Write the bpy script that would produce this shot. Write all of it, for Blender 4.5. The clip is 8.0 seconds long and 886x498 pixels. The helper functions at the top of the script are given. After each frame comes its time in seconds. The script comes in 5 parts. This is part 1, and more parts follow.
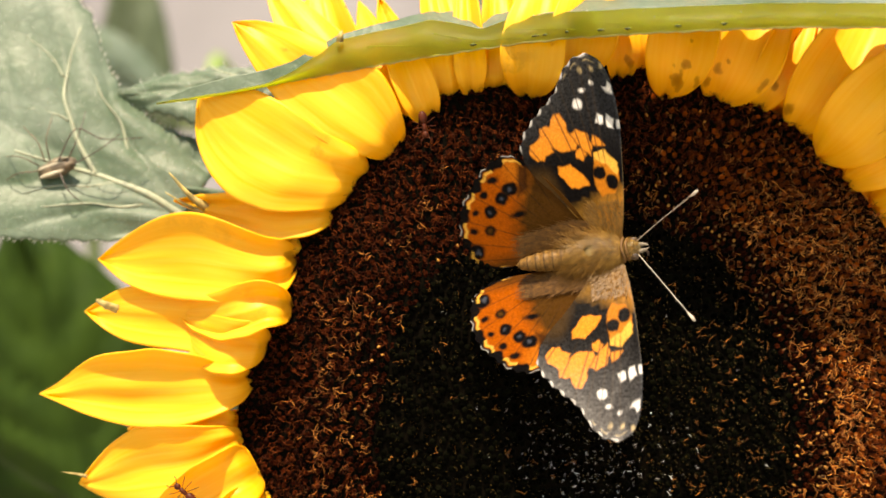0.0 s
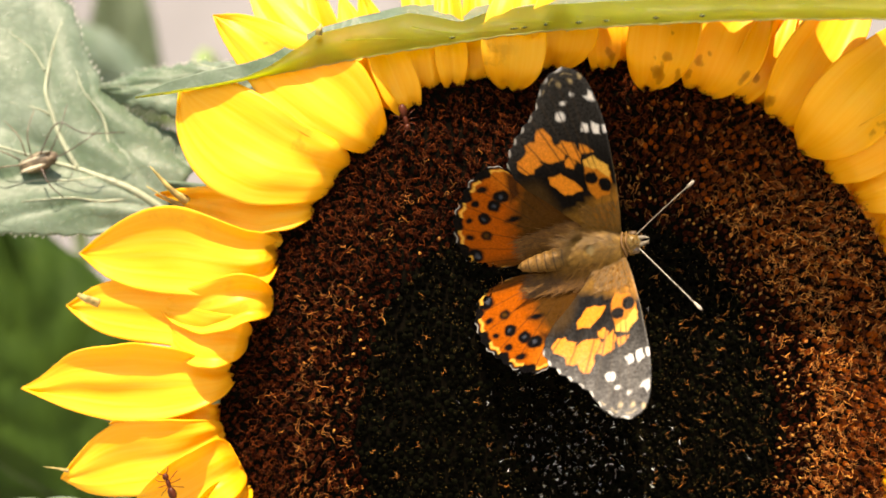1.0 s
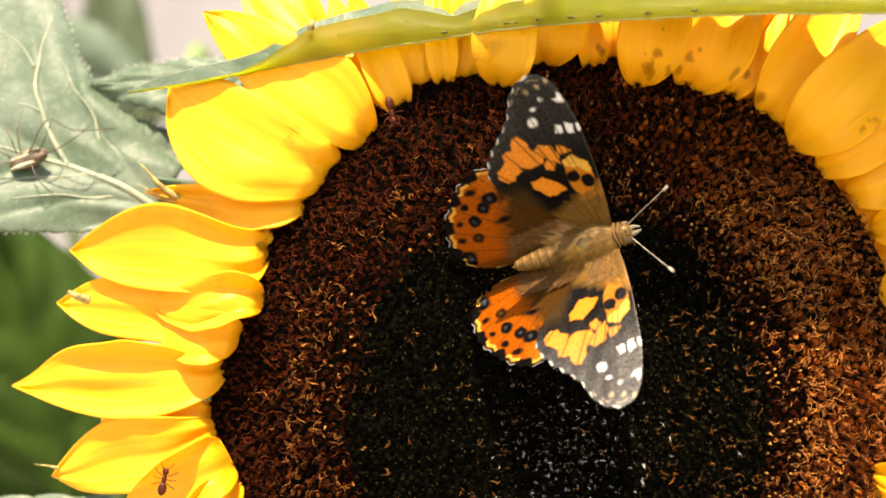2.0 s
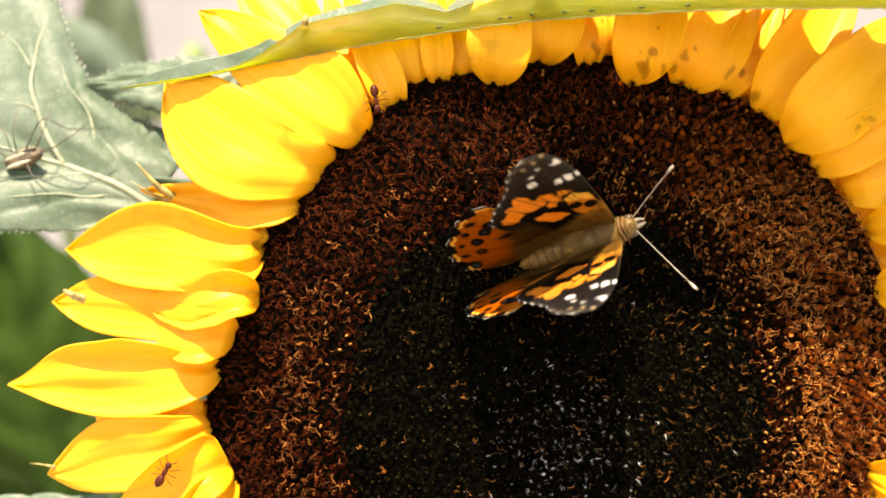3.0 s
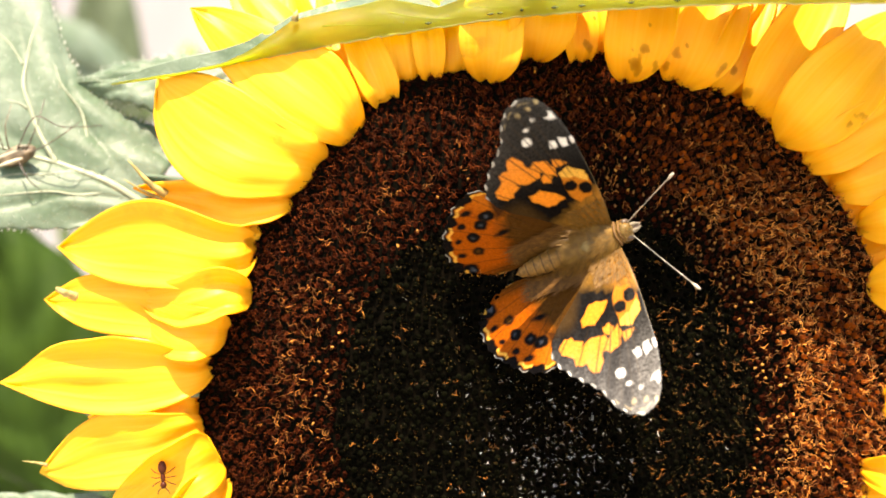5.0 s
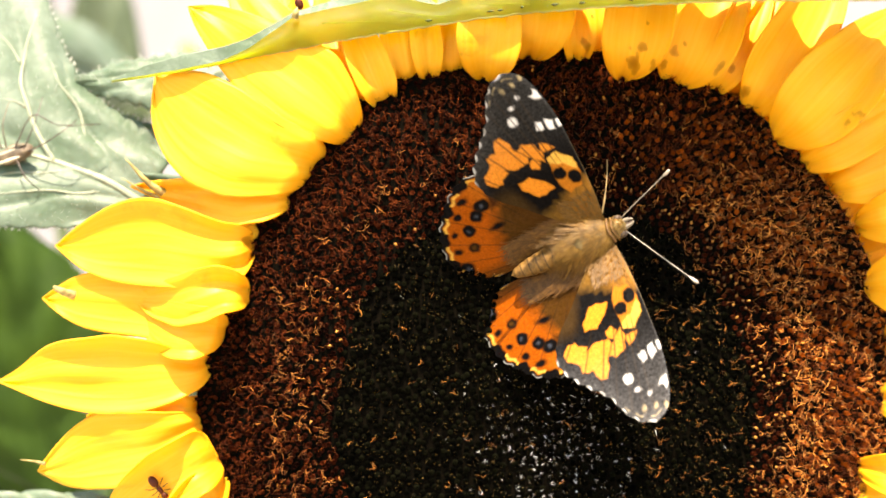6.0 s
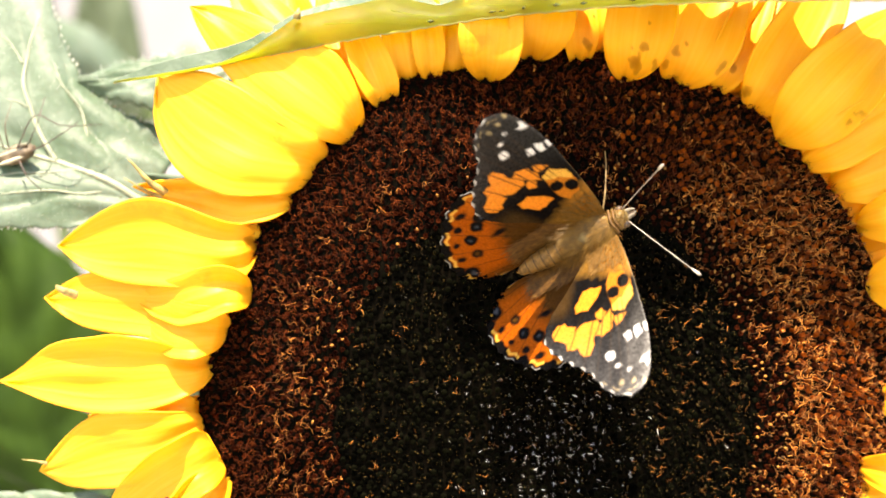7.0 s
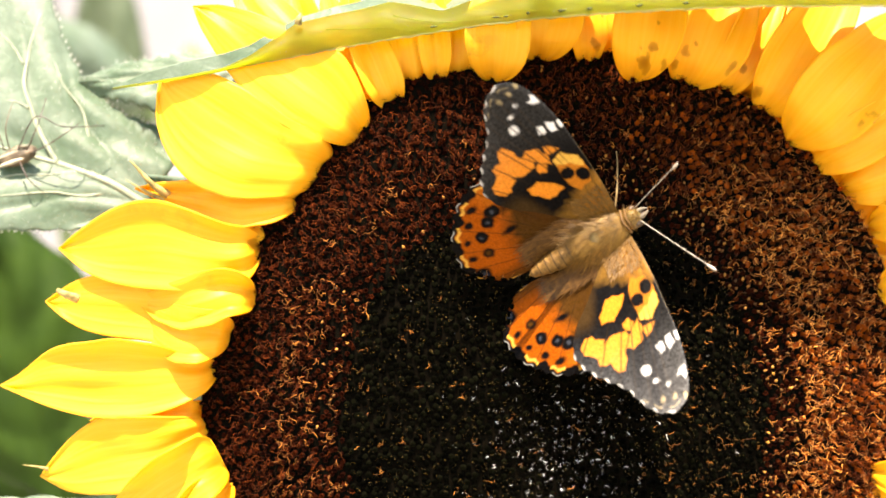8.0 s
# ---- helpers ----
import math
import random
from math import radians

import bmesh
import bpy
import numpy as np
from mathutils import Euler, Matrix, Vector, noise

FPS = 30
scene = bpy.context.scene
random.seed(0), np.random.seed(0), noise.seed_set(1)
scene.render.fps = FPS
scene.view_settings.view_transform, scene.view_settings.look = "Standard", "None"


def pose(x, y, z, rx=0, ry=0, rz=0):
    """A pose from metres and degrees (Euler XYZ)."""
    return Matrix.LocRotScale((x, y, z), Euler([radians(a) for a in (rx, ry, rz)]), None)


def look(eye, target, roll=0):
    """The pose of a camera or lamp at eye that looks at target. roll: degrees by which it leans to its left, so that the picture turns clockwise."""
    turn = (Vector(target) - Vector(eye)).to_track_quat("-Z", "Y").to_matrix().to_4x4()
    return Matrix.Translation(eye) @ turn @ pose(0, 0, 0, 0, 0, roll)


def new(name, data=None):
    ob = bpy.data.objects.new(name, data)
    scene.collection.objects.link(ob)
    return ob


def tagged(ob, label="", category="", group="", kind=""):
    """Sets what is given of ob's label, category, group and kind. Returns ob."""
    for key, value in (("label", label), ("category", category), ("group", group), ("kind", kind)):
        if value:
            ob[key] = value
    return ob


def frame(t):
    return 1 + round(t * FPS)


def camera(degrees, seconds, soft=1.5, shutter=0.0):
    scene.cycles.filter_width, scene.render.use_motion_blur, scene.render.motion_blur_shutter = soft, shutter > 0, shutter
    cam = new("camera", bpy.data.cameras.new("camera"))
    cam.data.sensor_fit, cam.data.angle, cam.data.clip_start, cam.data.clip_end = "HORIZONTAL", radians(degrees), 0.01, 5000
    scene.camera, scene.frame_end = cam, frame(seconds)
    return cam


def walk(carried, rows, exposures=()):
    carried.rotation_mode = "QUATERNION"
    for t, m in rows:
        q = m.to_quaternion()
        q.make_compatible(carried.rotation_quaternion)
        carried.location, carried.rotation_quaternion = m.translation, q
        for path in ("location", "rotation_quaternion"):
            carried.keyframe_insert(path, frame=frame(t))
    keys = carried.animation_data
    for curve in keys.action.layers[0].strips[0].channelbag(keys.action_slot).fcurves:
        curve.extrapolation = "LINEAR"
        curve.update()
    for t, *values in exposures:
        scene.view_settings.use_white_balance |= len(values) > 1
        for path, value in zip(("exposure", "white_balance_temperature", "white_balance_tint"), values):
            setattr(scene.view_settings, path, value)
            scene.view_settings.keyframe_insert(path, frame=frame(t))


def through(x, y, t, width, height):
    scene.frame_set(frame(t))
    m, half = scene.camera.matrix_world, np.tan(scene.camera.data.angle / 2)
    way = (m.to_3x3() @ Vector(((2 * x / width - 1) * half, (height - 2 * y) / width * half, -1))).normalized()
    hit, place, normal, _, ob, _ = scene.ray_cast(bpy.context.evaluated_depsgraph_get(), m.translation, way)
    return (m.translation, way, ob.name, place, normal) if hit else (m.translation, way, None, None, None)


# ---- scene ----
cam = camera(30, 8.0, soft=1.7)
cam.data.dof.use_dof = True
cam.data.dof.focus_distance = 0.246
cam.data.dof.aperture_fstop = 16.0

CAMERA_ROWS = [
    (0.0, look((-0.00283, -0.25629, 1.50117), (-0.00578, -0.00029, 1.50218), 0.336)),
    (0.5, look((-0.00131, -0.25594, 1.50079), (-0.00416, 0.00006, 1.50161), 0.244)),
    (1.0, look((-0.00110, -0.25597, 1.50034), (-0.00295, 0.00004, 1.50113), 0.174)),
    (1.5, look((-0.00070, -0.25582, 1.50118), (-0.00206, 0.00019, 1.50062), 0.110)),
    (3.0, look((-0.00028, -0.25595, 1.50075), (-0.00081, 0.00007, 1.50040), 0.043)),
    (3.5, look((0.00004, -0.25621, 1.50027), (-0.00079, -0.00020, 1.50042), 0.049)),
    (4.0, look((-0.00059, -0.25601, 1.50036), (-0.00040, 0.00001, 1.50038), -0.004)),
    (4.5, look((0.00000, -0.25602, 1.50000), (-0.00000, -0.00000, 1.50000), -0.000)),
    (6.0, look((0.00052, -0.25594, 1.50011), (0.00072, 0.00008, 1.49975), -0.027)),
    (6.5, look((-0.00036, -0.25602, 1.50087), (0.00039, -0.00000, 1.49977), -0.051)),
    (7.0, look((0.00047, -0.25609, 1.49903), (0.00042, -0.00007, 1.49972), -0.018)),
    (7.5, look((0.00052, -0.25583, 1.50158), (0.00047, 0.00019, 1.49969), -0.060)),
    (8.0, look((-0.00014, -0.25274, 1.49948), (-0.00052, 0.00327, 1.50015), -0.027)),
]
EXPOSURES = [(0.0, 1.24, 8600, 15), (1.0, 1.45, 8500, 15), (1.5, 1.56, 8500, 15), (3.0, 1.74, 8400, 15), (4.5, 1.94, 8200, 15), (6.5, 2.09, 7900, 15), (8.0, 2.11, 7800, 15)]
walk(cam, CAMERA_ROWS, EXPOSURES)

# ---------------------------------------------------------------- light
SUN_TO = Vector((-0.06, -0.43, 0.90)).normalized()
sun = new("sun", bpy.data.lights.new("sun", "SUN"))
sun.data.energy, sun.data.angle, sun.data.color = 4.3, radians(0.53), (1.0, 0.95, 0.86)
sun.matrix_basis = look(SUN_TO * 30, (0, 0, 0))
world = bpy.data.worlds.new("world")
scene.world = world
world.use_nodes = True
sky = world.node_tree.nodes.new("ShaderNodeTexSky")
sky.sky_type, sky.sun_disc = "NISHITA", False
sky.sun_elevation = math.asin(SUN_TO.z)
sky.sun_rotation = math.atan2(SUN_TO.x, SUN_TO.y)
world.node_tree.links.new(sky.outputs[0], world.node_tree.nodes["Background"].inputs[0])
world.node_tree.nodes["Background"].inputs[1].default_value = 0.122

MM = 0.001
HEAD = 1.5          # height of the flower head's reference point over the ground


def at(x, y, z):
    """A place given in millimetres from the reference point of the flower head."""
    return Vector((x * MM, y * MM, HEAD + z * MM))


# ---------------------------------------------------------------- materials
class Nodes:
    def __init__(self, name):
        self.mat = bpy.data.materials.new(name)
        self.mat.use_nodes = True
        self.tree = self.mat.node_tree
        self.bsdf = self.tree.nodes["Principled BSDF"]
        self.out = self.tree.nodes["Material Output"]

    def add(self, kind, **inputs):
        n = self.tree.nodes.new(kind)
        for k, v in inputs.items():
            self.set(n, k.replace("_", " "), v)
        return n

    def set(self, n, key, v):
        if isinstance(v, bpy.types.NodeSocket):
            self.tree.links.new(v, n.inputs[key])
        else:
            n.inputs[key].default_value = v

    def noise(self, vector, scale, detail=4.0, rough=0.6):
        n = self.add("ShaderNodeTexNoise", Scale=scale, Detail=detail, Roughness=rough)
        if vector is not None:
            self.set(n, "Vector", vector)
        return n.outputs[0]

    def ramp(self, fac, *stops):
        n = self.add("ShaderNodeValToRGB", Fac=fac)
        e = n.color_ramp.elements
        while len(e) < len(stops):
            e.new(0.5)
        for el, (p, c) in zip(e, stops):
            el.position, el.color = p, (*c, 1)
        return n.outputs[0]

    def mix(self, fac, a, b, blend="MIX"):
        n = self.tree.nodes.new("ShaderNodeMix")
        n.data_type, n.blend_type = "RGBA", blend
        for i, v in ((0, fac), (6, a), (7, b)):
            if isinstance(v, bpy.types.NodeSocket):
                self.tree.links.new(v, n.inputs[i])
            else:
                n.inputs[i].default_value = (*v, 1) if isinstance(v, tuple) else v
        return n.outputs[2]

    def math(self, op, a, b=0.0):
        n = self.tree.nodes.new("ShaderNodeMath")
        n.operation = op
        for i, v in ((0, a), (1, b)):
            if isinstance(v, bpy.types.NodeSocket):
                self.tree.links.new(v, n.inputs[i])
            else:
                n.inputs[i].default_value = v
        return n.outputs[0]

    def coords(self, which="Object"):
        return self.tree.nodes.new("ShaderNodeTexCoord").outputs[which]

    def scaled(self, vector, sx, sy, sz):
        n = self.add("ShaderNodeMapping", Vector=vector, Scale=(sx, sy, sz))
        return n.outputs[0]

    def bump(self, height, strength=0.4, distance=0.0002):
        n = self.add("ShaderNodeBump", Height=height, Strength=strength, Distance=distance)
        self.set(self.bsdf, "Normal", n.outputs[0])
        return n.outputs[0]

    def finish(self, color, rough=0.6, spec=0.4, through=0.0, through_color=None):
        self.set(self.bsdf, "Base Color", color if isinstance(color, bpy.types.NodeSocket) else (*color, 1))
        self.set(self.bsdf, "Roughness", rough)
        self.set(self.bsdf, "Specular IOR Level", spec)
        if through:
            t = self.tree.nodes.new("ShaderNodeBsdfTranslucent")
            c = through_color if through_color is not None else color
            self.set(t, "Color", c if isinstance(c, bpy.types.NodeSocket) else (*c, 1))
            m = self.add("ShaderNodeMixShader", Fac=through)
            self.tree.links.new(self.bsdf.outputs[0], m.inputs[1])
            self.tree.links.new(t.outputs[0], m.inputs[2])
            self.tree.links.new(m.outputs[0], self.out.inputs[0])
        return self.mat


def petal_material():
    n = Nodes("ray petal")
    uv = n.coords("UV")
    streak = n.noise(n.scaled(uv, 1.2, 15.0, 1.0), 1.0, 4)
    soft = n.noise(n.coords(), 120.0, 3)
    a = n.ramp(streak, (0.3, (0.89, 0.45, 0.016)), (0.7, (0.95, 0.59, 0.075)))
    b = n.mix(n.math("MULTIPLY", soft, 0.25), a, (0.86, 0.46, 0.003))
    # orange foot: pigment plus the inner end's shade, both put into the colour
    foot = n.ramp(n.add("ShaderNodeSeparateXYZ", Vector=uv).outputs[0], (0.05, (1, 1, 1)), (0.4, (0, 0, 0)))
    b = n.mix(n.math("MULTIPLY", foot, 0.4), b, (0.86, 0.38, 0.003))
    # small brown specks and stains
    v = n.add("ShaderNodeTexVoronoi", Vector=n.coords(), Scale=150.0)
    speck = n.math("LESS_THAN", v.outputs["Distance"], 0.05)
    patch = n.math("GREATER_THAN", n.noise(n.coords(), 55.0, 2), 0.58)
    stain = n.ramp(n.noise(n.coords(), 300.0, 5, 0.7), (0.5, (0, 0, 0)), (0.62, (1, 1, 1)))
    where = n.ramp(n.noise(n.coords(), 42.0, 1), (0.62, (0, 0, 0)), (0.72, (1, 1, 1)))
    st = n.math("MULTIPLY", n.math("MULTIPLY", stain, where), 0.5)
    c = n.mix(n.math("MULTIPLY", n.math("MULTIPLY", speck, patch), 0.75), b, (0.20, 0.06, 0.005))
    c = n.mix(st, c, (0.25, 0.10, 0.006))
    # brown withered blots where the rays have been bruised
    bruise = n.tree.nodes.new("ShaderNodeAttribute")
    bruise.attribute_name = "stain"
    ragged = n.ramp(n.math("ADD", n.math("MULTIPLY", n.noise(n.coords(), 900.0, 4, 0.75), 1.1), bruise.outputs["Fac"]), (0.75, (0, 0, 0)), (1.1, (1, 1, 1)))
    c = n.mix(n.math("MULTIPLY", n.math("MULTIPLY", ragged, n.math("POWER", bruise.outputs["Fac"], 0.5)), 0.8), c, (0.23, 0.085, 0.004))
    n.bump(n.noise(n.scaled(uv, 2.0, 34.0, 1.0), 1.0, 3), 0.09, 0.00025)
    return n.finish(c, 0.42, 0.22, 0.36, n.mix(0.75, c, (0.98, 0.62, 0.002)))


def leaf_material(name, light, dark, glow, through=0.3, rough=0.5, spec=0.45):
    n = Nodes(name)
    o = n.coords()
    big = n.noise(o, 60.0, 4)
    fine = n.noise(o, 900.0, 4, 0.7)
    c = n.ramp(big, (0.3, dark), (0.68, light))
    c = n.mix(n.math("MULTIPLY", n.ramp(fine, (0.55, (0, 0, 0)), (0.75, (1, 1, 1))), 0.35), c, tuple(min(1.0, v * 1.7 + 0.03) for v in light))
    cell = n.add("ShaderNodeTexVoronoi", Vector=o, Scale=420.0)
    cell.feature = "DISTANCE_TO_EDGE"
    net = n.ramp(cell.outputs["Distance"], (0.0, (0.75, 0.75, 0.75)), (0.12, (1, 1, 1)))
    c = n.mix(0.6, c, net, "MULTIPLY")
    n.bump(n.math("ADD", n.math("MULTIPLY", cell.outputs["Distance"], 0.8), n.math("MULTIPLY", fine, 0.6)), 0.5, 0.0003)
    return n.finish(c, rough, spec, through, glow)


def plain(name, color, rough=0.6, spec=0.4, vary=0.35, scale=500.0, through=0.0, island=False, bump=0.3, metal=0.0):
    n = Nodes(name)
    f = n.noise(n.coords(), scale, 4)
    dark = tuple(v * (1 - vary) for v in color)
    light = tuple(min(1.0, v * (1 + vary)) for v in color)
    c = n.ramp(f, (0.3, dark), (0.7, light))
    if island:
        geo = n.tree.nodes.new("ShaderNodeNewGeometry").outputs["Random Per Island"]
        obj = n.tree.nodes.new("ShaderNodeObjectInfo").outputs["Random"]
        r = n.math("FRACT", n.math("ADD", geo, obj))
        c = n.mix(float(island), c, n.ramp(r, (0.0, (0.22, 0.2, 0.18)), (0.6, (0.8, 0.75, 0.7)), (1.0, (1.9, 1.9, 1.8))), "MULTIPLY")
    if bump:
        n.bump(f, bump, 0.0001)
    n.set(n.bsdf, "Metallic", metal)
    return n.finish(c, rough, spec, through)


def wing_material():
    n = Nodes("wing scales")
    a = n.tree.nodes.new("ShaderNodeAttribute")
    a.attribute_name = "pattern"
    grain = n.noise(n.coords(), 2600.0, 3, 0.7)
    c = n.mix(0.32, a.outputs["Color"], n.ramp(grain, (0.3, (0.55, 0.55, 0.55)), (0.7, (1.25, 1.25, 1.25))), "MULTIPLY")
    n.bump(grain, 0.35, 0.00008)
    deep = n.add("ShaderNodeGamma", Color=c, Gamma=1.5).outputs[0]
    # the pattern's alpha scales the shine, so glare shows mainly at the tip
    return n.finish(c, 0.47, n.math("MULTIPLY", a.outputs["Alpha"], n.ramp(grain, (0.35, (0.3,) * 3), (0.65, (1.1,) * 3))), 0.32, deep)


PETAL = petal_material()
LEAF_PALE = leaf_material("hairy leaf", (0.175, 0.23, 0.172), (0.055, 0.105, 0.05), (0.16, 0.24, 0.08), 0.25)
LEAF_GREEN = leaf_material("leaf underside", (0.20, 0.24, 0.06), (0.13, 0.17, 0.03), (0.70, 0.72, 0.12), 0.8)
LEAF_RIM = leaf_material("leaf edge", (0.36, 0.35, 0.16), (0.3, 0.29, 0.12), (0.72, 0.68, 0.22), 0.6)
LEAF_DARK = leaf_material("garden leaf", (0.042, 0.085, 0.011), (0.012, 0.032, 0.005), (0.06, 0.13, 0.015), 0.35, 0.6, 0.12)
GLAND = plain("leaf gland", (0.06, 0.07, 0.01), 0.6, vary=0.3)
LEAF_MID = leaf_material("grey-green garden leaf", (0.15, 0.19, 0.12), (0.07, 0.10, 0.05), (0.14, 0.2, 0.06), 0.3, 0.6, 0.15)
VEIN = plain("leaf vein", (0.26, 0.29, 0.2), 0.5, vary=0.2)
HAIR = plain("leaf hair", (0.5, 0.52, 0.45), 0.4, vary=0.1, through=0.4)
STEM = plain("green stem", (0.16, 0.24, 0.07), 0.55, vary=0.4, scale=200)
DISC = plain("disc ground", (0.0026, 0.0019, 0.0010), 0.9, 0.02, 0.5, 700)
BUD = plain("floret bud", (0.0017, 0.0017, 0.0008), 0.9, 0.01, 0.4, 900, island=True)
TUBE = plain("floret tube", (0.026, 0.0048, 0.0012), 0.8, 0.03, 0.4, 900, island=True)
# brighter copy of the tube colour for the disc's lit right side
TUBE_LIT = plain("lit-side floret tube", (0.15, 0.032, 0.003), 0.8, 0.03, 0.5, 900, island=True)
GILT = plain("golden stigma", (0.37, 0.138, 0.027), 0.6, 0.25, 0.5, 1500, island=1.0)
# brighter copy of the golden stigma, same lit side
GILT_LIT = plain("lit-side golden stigma", (0.62, 0.25, 0.05), 0.5, 0.35, 0.5, 1500, island=1.0)
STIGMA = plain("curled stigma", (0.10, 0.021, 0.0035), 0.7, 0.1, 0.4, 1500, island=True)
POLLEN = plain("pollen", (0.25, 0.11, 0.02), 0.7, 0.3, 0.3, 2000, island=True)
FLECK = plain("dry scale", (0.11, 0.07, 0.018), 0.6, 0.2, 0.3, 900, island=True)
# chaff coloured near white, so that it doubles as sun glints
CHAFF_GLINT = plain("glinting chaff tip", (0.60, 0.64, 0.66), 0.25, 0.7, 0.35, 1200, island=True)
WING = wing_material()
FUR = plain("golden brown fur", (0.18, 0.094, 0.016), 0.5, 0.3, 0.5, 600, island=0.3)
FLANK = plain("brown flank hair", (0.14, 0.068, 0.011), 0.5, 0.25, 0.4, 900, island=0.35)
WINGFUR = plain("brown wing hair", (0.10, 0.045, 0.008), 0.5, 0.25, 0.4, 1500, island=0.5)
COLLAR = plain("collar scales", (0.12, 0.06, 0.018), 0.6, 0.3, 0.6, 1500)


def abdomen_material():
    """Golden brown scales with darker joints between eight segments and small dark dots."""
    n = Nodes("abdomen rings")
    o = n.coords()
    along = n.add("ShaderNodeSeparateXYZ", Vector=o).outputs[0]
    joint = n.ramp(n.math("ABSOLUTE", n.math("SINE", n.math("MULTIPLY", along, math.pi * 8 / 0.0106))), (0.0, (0.3, 0.28, 0.25)), (0.45, (1, 1, 1)))
    c = n.ramp(n.noise(o, 1400.0, 4, 0.7), (0.3, (0.07, 0.033, 0.006)), (0.7, (0.21, 0.108, 0.024)))
    n.bump(n.noise(o, 2500.0, 3), 0.5, 0.0001)
    return n.finish(n.mix(1.0, c, joint, "MULTIPLY"), 0.55, 0.25)


ABDOMEN = abdomen_material()
BODY = plain("butterfly body", (0.16, 0.11, 0.04), 0.4, 0.3, 0.5, 900)
HORN = plain("pale horn", (0.42, 0.36, 0.29), 0.4, 0.5, 0.25, 900)
LEG = plain("golden brown leg", (0.26, 0.17, 0.07), 0.45, 0.4, 0.4, 900)
PALP = plain("grey palp", (0.17, 0.14, 0.10), 0.5, 0.4, 0.4, 1500)
DARKHORN = plain("dark horn", (0.06, 0.04, 0.03), 0.35, 0.5, 0.3, 900)
SPIDER = plain("harvestman back", (0.12, 0.09, 0.055), 0.5, 0.4, 0.6, 700)
SPIDER_PALE = plain("harvestman stripe", (0.42, 0.38, 0.28), 0.5, 0.4, 0.3, 700)
ANT = plain("ant shell", (0.06, 0.012, 0.004), 0.4, 0.15, 0.4, 900)
BOUNCE_GROUND = plain("pale bounce ground", (0.30, 0.28, 0.24), 0.95, 0.1, 0.4, 12.0)
PLASTER = plain("pale plaster", (0.245, 0.24, 0.25), 0.9, 0.2, 0.12, 3.0)
WITHERED = plain("withered tip", (0.32, 0.25, 0.09), 0.7, 0.2, 0.5, 900)


# ---------------------------------------------------------------- mesh helpers
def world_of(ob):
    m = ob.matrix_basis.copy()
    while ob.parent:
        m = ob.parent.matrix_basis @ ob.matrix_parent_inverse @ m
        ob = ob.parent
    return m


def mesh_of(name, verts, faces, material, smooth=True):
    me = bpy.data.meshes.new(name)
    me.from_pydata([tuple(v) for v in verts], [], [tuple(int(i) for i in f) for f in faces])
    me.materials.append(material)
    if smooth:
        me.polygons.foreach_set("use_smooth", np.ones(len(me.polygons), dtype=bool))
    me.update()
    return me


def part(name, geometry, material, parent=None, label="", local=False):
    """One mesh object under a thing or part; its vertices are in world metres, or in the parent's space where local."""
    ob = new(name, mesh_of(name, geometry[0], geometry[1], material))
    if parent is not None:
        ob.parent = parent
        if not local:
            ob.matrix_parent_inverse = world_of(parent).inverted()
    if label:
        tagged(ob, label)
    return ob


def thing(name, where, label, category, group="", kind=""):
    ob = new(name)
    ob.empty_display_size = 0.02
    ob.matrix_basis = Matrix.Translation(where)
    return tagged(ob, label, category, group, kind)


def join(*pieces):
    verts, faces, base = [], [], 0
    for v, f in pieces:
        verts.extend(v)
        faces.extend([[i + base for i in q] for q in f])
        base += len(v)
    return verts, faces


def tube(path, radii, sides=6, cap=True):
    """A tapered tube along a path."""
    path = [Vector(p) for p in path]
    if not hasattr(radii, "__len__"):
        radii = [radii] * len(path)
    verts, faces = [], []
    ref = Vector((0.31, 0.17, 0.93))
    for i, p in enumerate(path):
        d = (path[min(i + 1, len(path) - 1)] - path[max(i - 1, 0)]).normalized()
        a = d.cross(ref)
        if a.length < 1e-4:
            a = d.cross(Vector((1, 0, 0)))
        a.normalize()
        b = d.cross(a)
        for k in range(sides):
            t = 2 * math.pi * k / sides
            verts.append(p + (a * math.cos(t) + b * math.sin(t)) * radii[i])
    for i in range(len(path) - 1):
        for k in range(sides):
            faces.append([i * sides + k, i * sides + (k + 1) % sides, (i + 1) * sides + (k + 1) % sides, (i + 1) * sides + k])
    if cap:
        faces.append(list(range(sides))[::-1])
        faces.append([(len(path) - 1) * sides + k for k in range(sides)])
    return verts, faces


def curve(points, steps):
    """Smooth path through a few points."""
    p = [Vector(q) for q in points]
    p = [p[0] * 2 - p[1]] + p + [p[-1] * 2 - p[-2]]
    out = []
    for i in range(1, len(p) - 2):
        for k in range(steps):
            t = k / steps
            out.append(0.5 * (2 * p[i] + (p[i + 1] - p[i - 1]) * t + (2 * p[i - 1] - 5 * p[i] + 4 * p[i + 1] - p[i + 2]) * t * t
                              + (3 * p[i] - p[i - 1] - 3 * p[i + 1] + p[i + 2]) * t ** 3))
    out.append(p[-2])
    return out


